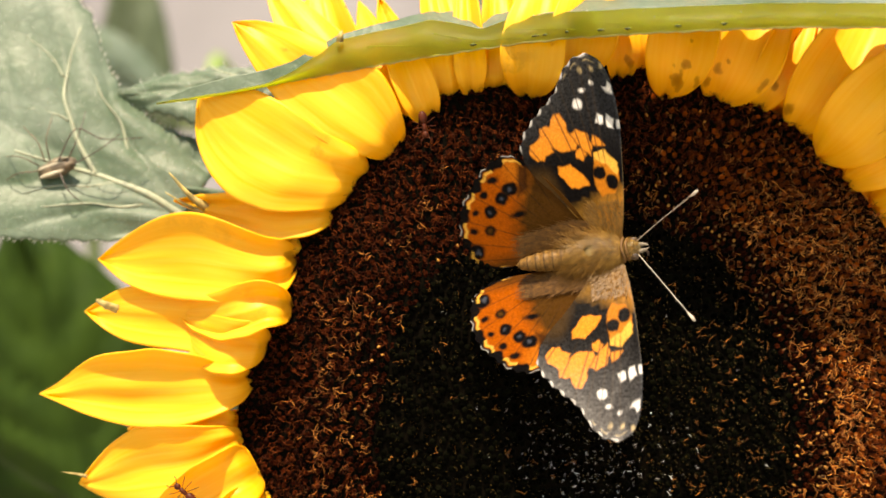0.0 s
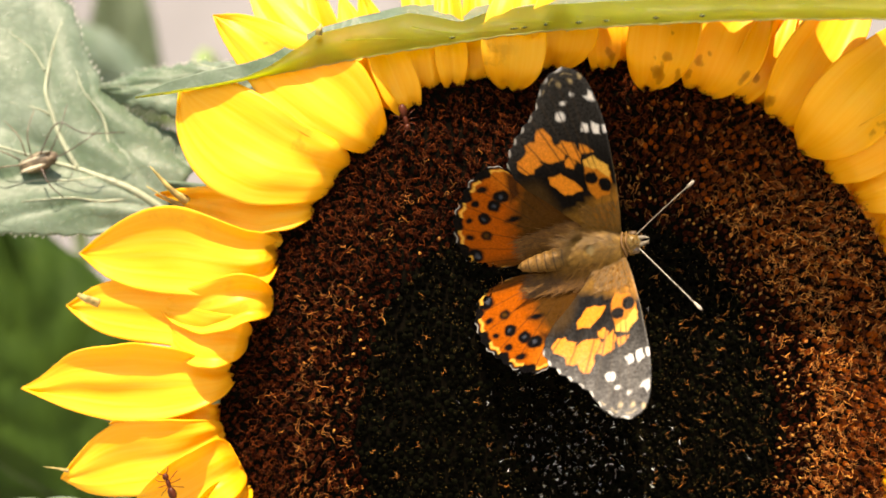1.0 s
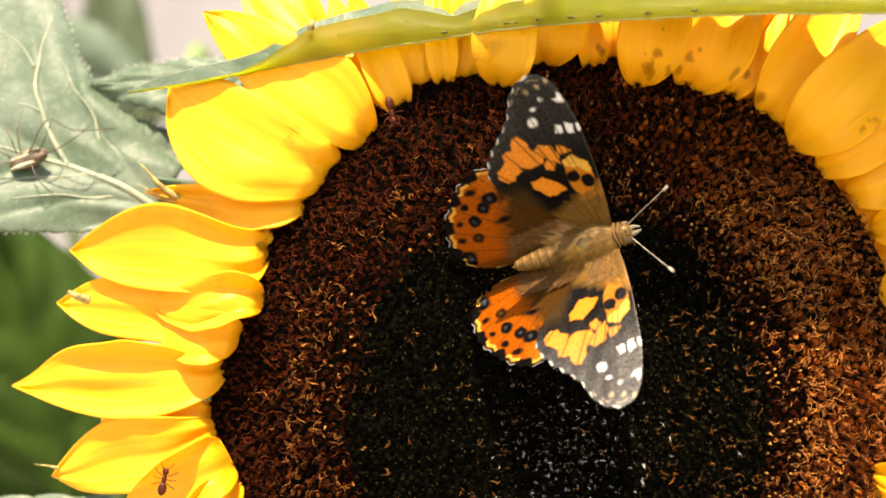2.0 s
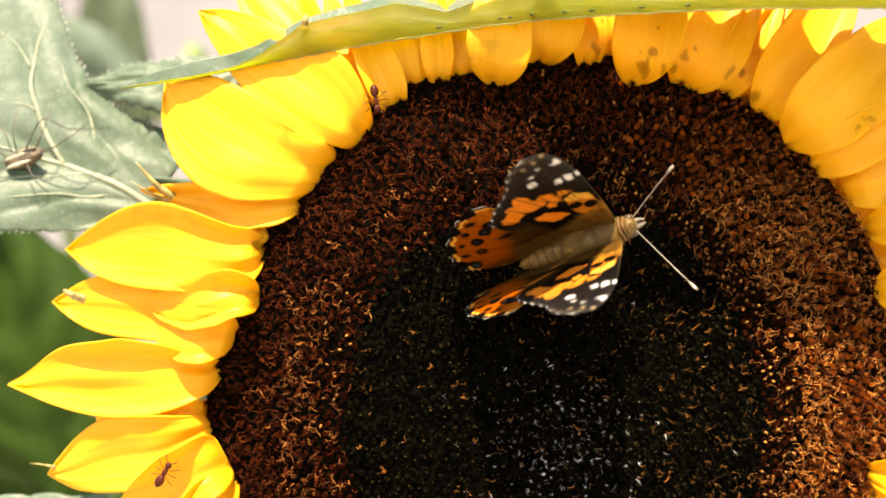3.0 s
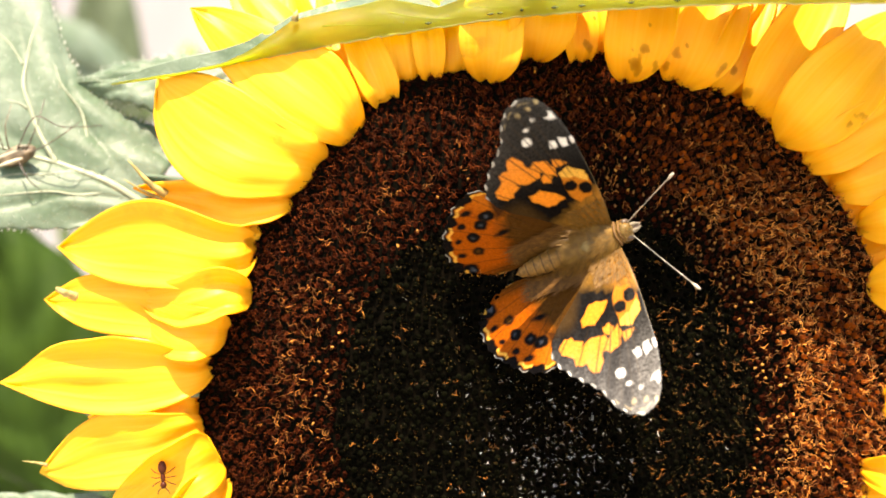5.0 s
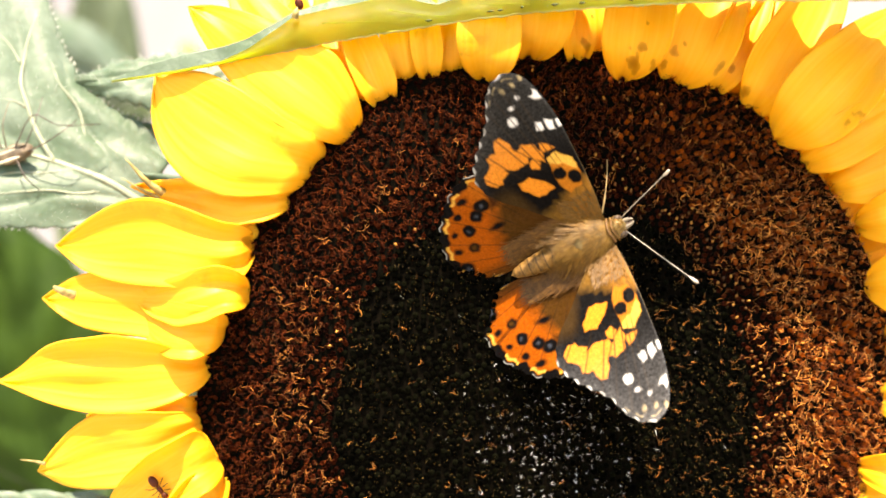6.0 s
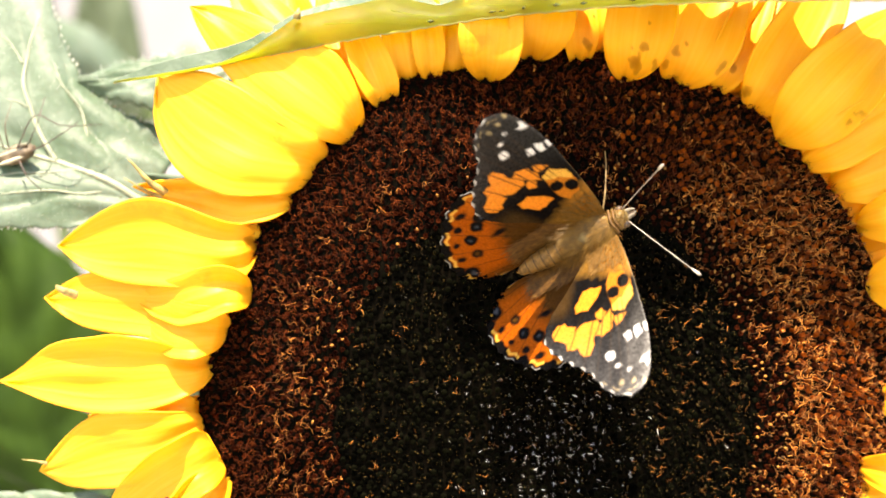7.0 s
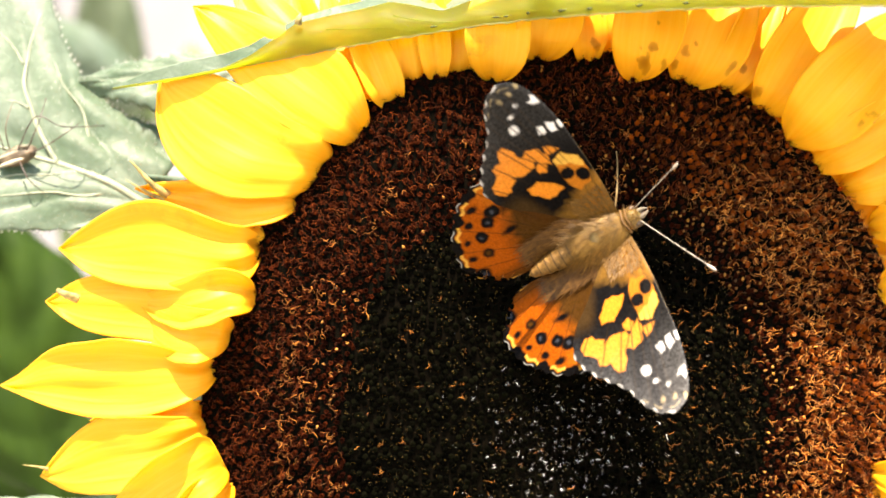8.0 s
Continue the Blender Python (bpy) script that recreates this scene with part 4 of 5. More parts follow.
# out-of-focus plants behind
def back_leaf(base, tip, normal, half, material, label, seed):
    plant = thing("garden_leaf", Vector(base), label, "leaf", "leaves behind the flower")
    prof = [half * f for f in (0.15, 0.6, 0.9, 1.0, 0.95, 0.8, 0.6, 0.35, 0.02)]
    grid = leaf_blade(base, tip, normal, prof, prof, 3.0, -6.0, 30, 17, 1.0, seed)
    thick(part("blade", sheet(grid), material, plant), 0.5)
    veins_on(grid, plant, [("midrib", [(0, 0), (0.4, 0), (1, 0)])], 0.7, material)
    b = Vector(base)
    part("petiole", tube(curve([b, b + Vector((0.02, 0.06, -0.12)), Vector((b.x + 0.05, b.y + 0.1, 0.0))], 6), 3 * MM, 8), STEM, plant)


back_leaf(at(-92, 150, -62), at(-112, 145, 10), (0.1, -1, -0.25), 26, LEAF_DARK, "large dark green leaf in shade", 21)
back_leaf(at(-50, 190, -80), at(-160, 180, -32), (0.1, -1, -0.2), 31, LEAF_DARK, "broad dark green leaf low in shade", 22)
back_leaf(at(-50, 24, -44.5), at(-92, 22, -43.5), (0.0, -0.6, 0.8), 5.5, LEAF_PALE, "pale sunlit leaf low in the garden", 23)
back_leaf(at(-104, 330, 52), at(-175, 300, 84), (0.1, -1, -0.2), 15, LEAF_PALE, "pale green leaf out in the garden", 24)
back_leaf(at(-128, 380, 10), at(-132, 370, 130), (-0.2, -1, -0.1), 17, LEAF_MID, "green leaf standing in the garden", 25)
back_leaf(at(-165, 360, 10), at(-160, 350, 130), (0.2, -1, -0.1), 24, LEAF_MID, "upright green leaf in the garden", 26)

# ---------------------------------------------------------------- butterfly
PITCH, EPS_FORE, EPS_HIND = 13.73, -5.58, 14.44     # degrees
HINGE_FORE, HINGE_HIND, HINGE_SIDE = 1.40, -0.68, 0.90   # mm
BUTTERFLY_Y = -13.0
# from the axes on which a wing is drawn to those of its hinge
FORE_AXES = ((0.891, -0.195, -0.875), (0.068, 0.999, -0.489))
HIND_AXES = ((1.085, 0.09, -0.891), (-0.006, 1.019, -0.494))

FORE_EDGE = [(3.2, 0.8), (4.5, 3.5), (5.7, 8.3), (6.6, 13.4), (7.3, 18.4), (7.3, 23.2), (6.6, 26.4), (5.2, 28.1), (3.4, 28.5), (1.2, 27.6), (-0.6, 25.8),
             (-2.2, 23.4), (-4.0, 21.8), (-6.4, 19.9), (-8.6, 17.6), (-9.6, 15.2), (-8.6, 12.0), (-5.6, 8.6), (-2.6, 4.8), (0.6, 1.2)]
HIND_EDGE = [(1.0, 1.0), (0.6, 4.0), (-2.0, 9.4), (-5.6, 14.0), (-8.4, 16.4), (-10.4, 16.4), (-13.0, 15.2), (-15.3, 13.0), (-17.3, 10.5), (-18.3, 7.6),
             (-18.5, 5.0), (-18.2, 2.8), (-16.8, 0.9), (-13.0, 0.2), (-8.0, 0.3), (-3.0, 0.4)]
BLACK, BROWN, ORANGE, RED = (0.0035, 0.0026, 0.0022), (0.065, 0.026, 0.004), (0.68, 0.228, 0.022), (0.33, 0.07, 0.004)
SAND = (0.23, 0.112, 0.019)
WHITE, CREAM, GOLD, BLUE = (0.74, 0.71, 0.66), (0.44, 0.33, 0.16), (0.66, 0.36, 0.06), (0.05, 0.055, 0.07)
FORE_PATCHES = [
    ((0.46, 0.15, 0.014), [(2.1, 7.7), (4.4, 8.2), (5.5, 10.2), (5.4, 12.5), (3.7, 14.5), (2.2, 14.0), (1.6, 11.8), (1.3, 9.4)]),
    (GOLD, [(5.3, 10.4), (5.6, 12.5), (3.7, 14.5), (2.2, 14.0), (2.0, 13.1), (3.9, 12.2)]),
    (ORANGE, [(-2.5, 9.2), (0.5, 9.5), (-0.2, 11.0), (-2.0, 12.7), (-4.1, 12.5), (-4.2, 11.5)]),
    (ORANGE, [(-0.8, 13.5), (0.3, 13.2), (1.0, 14.0), (0.3, 15.2), (-0.6, 14.7)]),
    (ORANGE, [(1.0, 14.3), (1.7, 13.7), (2.2, 15.5), (1.6, 17.0), (-0.1, 17.8), (-1.0, 17.2), (-0.1, 15.6)]),
    (ORANGE, [(2.3, 15.3), (4.2, 15.0), (3.5, 16.1), (2.5, 16.7)]),
    (ORANGE, [(-4.1, 15.2), (-2.6, 14.6), (-0.7, 14.8), (-0.2, 15.6), (-1.2, 17.3), (-1.5, 19.3), (-2.2, 20.4), (-3.0, 20.2), (-3.7, 19.6), (-4.2, 18.5), (-5.8, 18.4), (-5.8, 17.0)]),
    (ORANGE, [(-7.3, 13.6), (-6.2, 13.7), (-5.6, 14.3), (-4.2, 14.8), (-4.7, 16.1), (-5.9, 17.4), (-6.7, 16.5), (-8.0, 15.8), (-8.3, 14.8)]),
    (WHITE, [(3.3, 18.3), (4.7, 18.0), (5.0, 19.4), (3.8, 20.0)]),
    (WHITE, [(5.0, 17.7), (6.3, 17.2), (6.5, 18.8), (5.3, 19.9)]),
    (WHITE, [(6.5, 17.1), (7.5, 17.2), (7.5, 18.7), (6.6, 18.7)]),
    (WHITE, [(5.2, 23.9), (5.9, 22.8), (7.1, 22.0), (7.3, 23.5), (6.7, 24.6), (6.2, 23.6)]),
]
FORE_DOTS = [(BLACK, 4.1, 9.7, 1.07, 1.20), (BLACK, 2.4, 11.2, 1.07, 1.03), (WHITE, 1.1, 21.4, 1.07, 1.09), (WHITE, 2.3, 23.3, 0.82, 0.63), (WHITE, 4.0, 24.3, 0.56, 0.63), (CREAM, 2.6, 26.2, 0.31, 0.57), (CREAM, 4.5, 26.3, 0.31, 0.46), (CREAM, 6.1, 26.5, 0.38, 0.52)]
HIND_DOTS = [(BLACK, -9.5, 11.6, 1.25, 1.05), (BLACK, -11.0, 10.5, 1.0, 0.95), (BLACK, -13.15, 8.9, 0.98, 0.98), (BLACK, -13.8, 6.2, 0.85, 0.9),
             (BLUE, -9.5, 11.6, 0.3, 0.3), (BLUE, -11.0, 10.5, 0.22, 0.22), (BLUE, -13.2, 8.9, 0.2, 0.2), (BROWN, -13.8, 6.2, 0.45, 0.5),
             (BLACK, -9.0, 7.7, 1.1, 0.5), (BLACK, -11.8, 13.5, 0.9, 0.55), (BLACK, -13.5, 11.6, 0.62, 0.55), (BLACK, -15.35, 9.25, 0.62, 0.55), (BLACK, -16.25, 6.6, 0.7, 0.55),
             (BLACK, -16.6, 3.4, 1.3, 1.2), (BLUE, -16.3, 3.2, 0.5, 0.45)]


def closed_curve(points, count):
    p = [Vector((a, b, 0)) for a, b in points]
    n = len(p)
    dense = []
    for i in range(n):
        a, b, c, d = p[i - 1], p[i], p[(i + 1) % n], p[(i + 2) % n]
        for k in range(24):
            t = k / 24
            dense.append(0.5 * (2 * b + (c - a) * t + (2 * a - 5 * b + 4 * c - d) * t * t + (3 * b - a - 3 * c + d) * t ** 3))
    q = np.array([(v.x, v.y) for v in dense] + [(dense[0].x, dense[0].y)])
    s = np.concatenate([[0], np.cumsum(np.hypot(*np.diff(q, axis=0).T))])
    t = np.linspace(0, s[-1], count, endpoint=False)
    return np.stack([np.interp(t, s, q[:, 0]), np.interp(t, s, q[:, 1])], axis=1), s[-1]


def poly_distance(P, poly):
    """Signed distance to a polygon, negative inside."""
    poly = np.array(poly)
    d = np.full(len(P), 1e9)
    inside = np.zeros(len(P), dtype=bool)
    for a, b in zip(poly, np.roll(poly, -1, axis=0)):
        e, w = b - a, P - a
        t = np.clip((w @ e) / (e @ e), 0, 1)
        d = np.minimum(d, np.hypot(*(w - t[:, None] * e).T))
        cross = (a[1] > P[:, 1]) != (b[1] > P[:, 1])
        with np.errstate(divide="ignore", invalid="ignore"):
            xs = a[0] + (P[:, 1] - a[1]) / (b[1] - a[1] + 1e-12) * e[0]
        inside ^= cross & (P[:, 0] < xs)
    return np.where(inside, -d, d)


def soft(d, width=0.14):
    return np.clip(0.5 - d / (2 * width), 0, 1)[:, None]


def wing_colours(kind, P, rim):
    """Colours of the wing's upper face; P in wing millimetres, rim the distance to the outer edge."""
    rng = np.random.default_rng(4)
    warp = np.array([(noise.noise((a * 1.1, b * 1.1, 1.0)), noise.noise((a * 1.1, b * 1.1, 9.0))) for a, b in P])
    Q = P + 0.22 * warp
    u, v = Q[:, 0], Q[:, 1]
    mix = lambda c, m, col: c * (1 - m) + np.array(col) * m
    fleck = np.clip(rng.normal(0, 1, len(P)), -2, 2)[:, None]
    if kind == "fore":
        c = np.tile(np.array(BLACK), (len(P), 1))
        base = soft(v - 6.9 - 0.3 * u + 0.6 * warp[:, 0], 1.3)
        c = mix(c, base, SAND)
        inner = soft(u + 5.4 + 0.25 * (v - 12), 0.9) * soft(v - 12.2, 1.2)
        c = mix(c, inner * 0.4, (0.10, 0.05, 0.012))
        c = mix(c, base * soft(-(u - 1.6 + 0.12 * v), 0.8) * soft(-(v - 3.0), 1.2) * 0.8, (0.36, 0.15, 0.022))
        c = mix(c, base * soft(u + 0.6, 1.0) * 0.6, (0.14, 0.068, 0.012))
        spoke = np.sin(np.arctan2(u - 2.4, v + 1.0) * 34.0 + 1.5 * warp[:, 1])[:, None]
        c = mix(c, base * np.clip(spoke, 0, 1) * 0.55, (0.07, 0.038, 0.012))
        c = mix(c, soft(rim - 0.3, 0.2) * soft(v - 15, 1.5) * soft(-(u - 3.5), 0.6) * 0.8, (0.12, 0.08, 0.03))
        for col, poly in FORE_PATCHES:
            c = mix(c, soft(poly_distance(Q, poly) + (0.16 if col is WHITE else 0.02)), col)
        for col, x, y, rx, ry in FORE_DOTS:
            d = (np.hypot((u - x) / rx, (v - y) / ry) - 1) * min(rx, ry)
            c = mix(c, soft(d + (0.27 if col is WHITE else 0.05), 0.16), col)
        dusk = soft(-(v - 17.5 - 0.15 * u), 2.5) * soft(rim - 3.2, 2.0)
        c = c + dusk * (0.002 + 0.02 * (fleck > 1.1))
        scallop = 0.5 + 0.5 * np.sin(P[:, 1] * 2.3 + P[:, 0] * 1.6)
        m = soft(rim - 0.7 * (scallop - 0.4), 0.16) * (scallop > 0.45)[:, None] * soft(-(v - 15.5), 0.6) * soft(u - 5.6, 0.4) * 0.7
        c = mix(c, m, WHITE)
        m2 = 0.65 * soft(np.abs(rim - 0.95) - 0.1, 0.12) * soft(-(v - 25.2), 0.4) * soft(u - 5.0, 0.5) * (scallop > 0.35)[:, None]
        c = mix(c, m2, CREAM)
        lines = [math.atan2(a, b) for a, b in ((-8.6, 15.5), (-6.0, 18.0), (-3.5, 20.0), (-1.6, 22.0), (0.3, 24.0), (2.0, 25.0), (3.4, 25.0))]
        ang = np.arctan2(P[:, 0] - 3.0 * (1 - P[:, 1] / 30), P[:, 1] + 1.5)
    else:
        c = np.tile(np.array(RED), (len(P), 1))
        c = mix(c, soft(-(u + 9.0 + 0.4 * (v - 12)), 1.6) * soft(-(v - 9.5), 1.2) * 0.4, ORANGE)
        base = soft(-(u + 9.6 + 1.15 * np.maximum(0, v - 7.5) * -0.55 - 0.25 * np.maximum(0, 4 - v) * 4 + 0.7 * warp[:, 1]), 1.5)
        c = mix(c, base, BROWN)
        c = mix(c, soft(v - 1.9 - 0.05 * (u + 10), 1.0) * 0.9, BROWN)
        for col, x, y, rx, ry in HIND_DOTS:
            d = (np.hypot((u - x) / rx, (v - y) / ry) - 1) * min(rx, ry)
            c = mix(c, soft(d, 0.2), col)
        c = mix(c, soft(poly_distance(Q, [(-8.6, 10.2), (-6.6, 11.0), (-6.0, 14.5), (-7.6, 15.0)]), 0.4) * 0.85, BLACK)
        wave = np.sin(np.arctan2(P[:, 1] - 4.0, -P[:, 0] - 4.0) * 19.0 + 0.6)
        outer = soft(-(np.hypot(P[:, 0] + 5, P[:, 1] - 5) - 9.0), 0.8)
        c = mix(c, soft(rim - 1.0 - 0.5 * wave, 0.2) * outer, BLACK)
        c = mix(c, soft(np.abs(rim - 0.95) - 0.24, 0.14) * (wave < 0.1)[:, None] * outer, GOLD)
        c = mix(c, soft(rim - 0.2, 0.10) * (wave < -0.45)[:, None] * outer * 0.4, WHITE)
        lines = [math.atan2(a, b) for a, b in ((-5.5, 14.0), (-8.5, 14.5), (-11.0, 13.0), (-13.5, 11.0), (-15.5, 8.0), (-16.5, 5.0), (-15.0, 2.0))]
        ang = np.arctan2(P[:, 0] + 0.5, P[:, 1] + 0.2)
    far = np.hypot(P[:, 0], P[:, 1])
    for line in lines:
        off = np.abs(ang - line) * far
        c = mix(c, soft(off - (0.11 if kind == "fore" else 0.06), 0.08) * soft(-(far - (13.5 if kind == "fore" else 9.0)), 1.5) * 0.75, (0.02, 0.012, 0.006))
    c = c * (1 + 0.13 * fleck)
    return np.clip(c, 0.0025, 0.95)


def wing(name, kind, side, parent):
    edge, around = closed_curve(FORE_EDGE if kind == "fore" else HIND_EDGE, 330)
    hub = np.array((2.4, 2.4) if kind == "fore" else (-1.2, 2.2))
    rings = 120
    # scalloped outer margin
    t = np.arange(len(edge))
    outward = edge - hub
    reach = np.hypot(*outward.T)
    outward = outward / reach[:, None]
    outer = np.clip((reach - 10) / 4, 0, 1) * (np.clip((-edge[:, 0] + 5.5) / 2, 0, 1) if kind == "fore" else 1)
    edge = edge + outward * (0.16 * np.sin(t * (0.55 if kind == "fore" else 0.62)) * outer)[:, None]
    fr = np.linspace(0, 1, rings) ** 0.85
    P = (hub + fr[:, None, None] * (edge - hub)[None]).reshape(-1, 2)
    rim = ((1 - fr)[:, None] * np.hypot(*(edge - hub).T)[None]).reshape(-1)
    z = 0.35 * np.sin(np.clip(P[:, 1] / 28, 0, 1) * math.pi) - 0.0016 * (P[:, 1]) ** 2 + 0.014 * np.sin(P[:, 0] * 2.1 + P[:, 1] * 0.6)
    z = z + 0.007 * np.maximum(0, P[:, 1] - 13) ** 2
    if kind == "fore":     # drooping leading edge, twisted tip
        z = z - 0.02 * np.maximum(0, P[:, 0] - 2) ** 2 - 0.006 * P[:, 0] * np.maximum(0, P[:, 1] - 12)
    else:
        z = z - 0.35
    turn = FORE_AXES if kind == "fore" else HIND_AXES
    W = np.concatenate([P, np.ones((len(P), 1))], axis=1) @ np.array(turn).T
    V = np.stack([W[:, 0], side * W[:, 1], z], axis=1) * MM
    n = len(edge)
    F = []
    for i in range(rings - 1):
        for k in range(n):
            q = [i * n + k, i * n + (k + 1) % n, (i + 1) * n + (k + 1) % n, (i + 1) * n + k]
            F.append(q if side < 0 else q[::-1])
    ob = part(name, (V, F), WING, parent, local=True)
    col = ob.data.color_attributes.new("pattern", "FLOAT_COLOR", "POINT")
    rgba = np.ones((len(P), 4), dtype=np.float32)
    rgba[:, :3] = wing_colours(kind, P, rim)
    # gloss painted stronger towards the forewing's tip and leading edge, to place sun glare
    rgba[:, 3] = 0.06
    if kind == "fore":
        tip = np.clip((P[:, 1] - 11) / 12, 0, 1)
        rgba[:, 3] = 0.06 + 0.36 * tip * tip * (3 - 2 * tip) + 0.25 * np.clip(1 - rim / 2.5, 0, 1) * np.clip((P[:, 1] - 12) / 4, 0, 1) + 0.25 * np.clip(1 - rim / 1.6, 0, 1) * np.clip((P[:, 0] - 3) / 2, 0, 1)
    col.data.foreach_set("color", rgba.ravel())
    return thick(ob, 0.05)


butterfly = tagged(new("butterfly"), "orange, black and white butterfly basking on the disc", "butterfly")
butterfly.empty_display_size = 0.01


def in_mm(geometry):
    return [Vector(v) * MM for v in geometry[0]], geometry[1]


fore_l = wing("forewing", "fore", 1, butterfly)
fore_r = wing("forewing", "fore", -1, butterfly)
hind_l = wing("hindwing", "hind", 1, butterfly)
hind_r = wing("hindwing", "hind", -1, butterfly)
for w in (fore_l, fore_r):
    tagged(w, "orange and black forewing with white spots")
for w in (hind_l, hind_r):
    tagged(w, "orange-brown hindwing with black eyespots")


def butterfly_body():
    b = butterfly
    part("thorax", in_mm(ball((0.4, 0, 0), (3.7, 2.6, 2.3), 14, 20, 0.12, 1, 0.8)), BODY, b, local=True)
    # ringed abdomen
    V, F = [], []
    rings, sides = 44, 18
    for i in range(rings):
        s = i / (rings - 1)
        r = 2.0 * math.sqrt(max(0.0, 1 - (2 * s - 0.75) ** 2 / 1.6)) * (1 - 0.25 * s) * 0.92 * (1 if s < 0.93 else max(0.05, (1 - s) / 0.07)) + 0.02
        r *= 0.92 + 0.13 * abs(math.sin(s * math.pi * 8))
        for k in range(sides):
            t = 2 * math.pi * k / sides
            V.append(Vector((-2.0 - 10.6 * s, r * math.cos(t), r * 0.95 * math.sin(t) - 0.35 - 0.4 * s)) * MM)
    F = [[i * sides + k, (i + 1) * sides + k, (i + 1) * sides + (k + 1) % sides, i * sides + (k + 1) % sides] for i in range(rings - 1) for k in range(sides)]
    part("abdomen", (V, F), ABDOMEN, b, "brown ringed abdomen", local=True)
    for x, r in ((3.9, 1.75), (4.5, 1.5)):
        part("collar", in_mm(tube([(x + 0.12 * math.sin(3 * q), r * math.cos(q), r * 0.95 * math.sin(q) + 0.1) for q in (2 * math.pi * k / 24 for k in range(25))], 0.2, 8)), COLLAR, b, "red-brown furry collar", local=True)
    head = part("head", in_mm(ball((5.0, 0, 0.1), (1.35, 1.5, 1.35), 10, 16, 0.15, 2)), BODY, b, local=True)
    for s in (1, -1):
        part("eye", in_mm(ball((5.4, 1.15 * s, 0.25), (0.75, 0.55, 0.75), 10, 14)), DARKHORN, head, "dark round eye", local=True)
        part("palp", in_mm(tube(curve([(5.8, 0.45 * s, 0.0), (6.8, 0.45 * s, 0.25), (7.7, 0.2 * s, 0.45)], 5), [0.3, 0.36, 0.36, 0.34, 0.32, 0.28, 0.24, 0.2, 0.15, 0.1, 0.03], 8)), PALP, head, "pale pointed palp", local=True)
    part("proboscis", in_mm(tube(curve([(6.0, 0, -0.6), (7.0, 0, -2.0), (6.8, 0.2, -4.5)], 6), 0.16, 6)), DARKHORN, head, local=True)
    for s in (1, -1):
        for k, (a, bb, c) in enumerate((((1.5, 1.2, -1.4), (0.5, 4.2, -2.2), (-0.6, 6.2, -5.2)), ((-0.5, 1.2, -1.4), (-3.0, 3.6, -2.4), (-4.6, 5.0, -5.4)))):
            part("leg", in_mm(tube(curve([tuple(q * (s if i == 1 else 1) for i, q in enumerate(p)) for p in (a, bb, c)], 5), [0.3, 0.29, 0.28, 0.26, 0.25, 0.24, 0.22, 0.2, 0.18, 0.16, 0.14], 6)), HORN, b, "thin pale leg", local=True)
    # fur on thorax, head and abdomen
    rnd = random.Random(3)
    heap, flank = Heap(), Heap()
    for k in range(6300):
        side_hair = False
        if k < 5000:
            u, t = rnd.uniform(-4.2, 4.4), rnd.gauss(math.pi / 2, 0.95)
            r = 2.55 * math.sqrt(max(0.04, 1 - ((u - 0.4) / 4.0) ** 2))
            p = Vector((u, r * math.cos(t), r * 0.93 * math.sin(t)))
            if ((u + 0.4) / 1.1) ** 2 + ((t - 1.6) / 0.34) ** 2 < rnd.uniform(0.7, 1.2):
                continue
            L = rnd.uniform(0.7, 1.9) + 1.4 * abs(math.cos(t)) ** 3 + 0.6 * (u < -2.0)
            if abs(math.cos(t)) > 0.55 and u < 1.5 and rnd.random() < 0.6:
                side_hair = True
                L += rnd.uniform(0.5, 2.6)
            d = Vector((-1.0, 1.1 * math.cos(t), 0.35 * math.sin(t)))
        elif k < 5700:
            u, t = rnd.uniform(3.6, 6.2), rnd.gauss(math.pi / 2, 1.0)
            r = 1.45 * math.sqrt(max(0.04, 1 - ((u - 5) / 1.45) ** 2))
            p = Vector((u, r * math.cos(t), r * math.sin(t)))
            L = rnd.uniform(0.3, 0.8)
            d = Vector((rnd.uniform(-0.8, 0.6), 0.6 * math.cos(t), 0.6 * math.sin(t)))
        else:
            s = rnd.random()
            t = rnd.gauss(math.pi / 2, 0.9)
            r = 2.0 * math.sqrt(max(0.02, 1 - (2 * s - 0.75) ** 2 / 1.6)) * (1 - 0.25 * s) * 0.92
            p = Vector((-2.0 - 10.2 * s, r * math.cos(t), r * 0.95 * math.sin(t) - 0.35 - 0.4 * s))
            L = rnd.uniform(0.1, 0.3)
            d = Vector((-1.0, 0.3 * math.cos(t), 0.3 * math.sin(t)))
        d = (d + Vector((rnd.gauss(0, .22), rnd.gauss(0, .22), rnd.gauss(0, .16)))).normalized()
        n = Vector((0, math.cos(t), math.sin(t)))
        w = d.cross(n).normalized() * 0.024
        tip = p + d * L - n * 0.1 * L
        midp = p + d * L * 0.55 + n * 0.12
        (flank if side_hair else heap).put(([q * MM for q in (p - w, p + w, midp + w * 0.8, midp - w * 0.8, tip)], [[0, 1, 2, 3], [3, 2, 4]]), Matrix())
    ob = part("fur", (np.concatenate(heap.v), heap.f), FUR, b, "silky golden brown fur", local=True)
    tagged(ob, kind="stuff")
    tagged(part("flank_fur", (np.concatenate(flank.v), flank.f), FLANK, b, "long brown hairs along the flanks", local=True), kind="stuff")
    for wing_ob, s in ((hind_l, 1), (hind_r, -1), (fore_l, 1), (fore_r, -1)):
        fore = wing_ob in (fore_l, fore_r)
        heap = Heap()
        for k in range(1300 if not fore else 700):
            if fore:
                u, v, L = rnd.uniform(-2.8, 2.4), rnd.uniform(0.8, 6.2), rnd.uniform(0.5, 1.3)
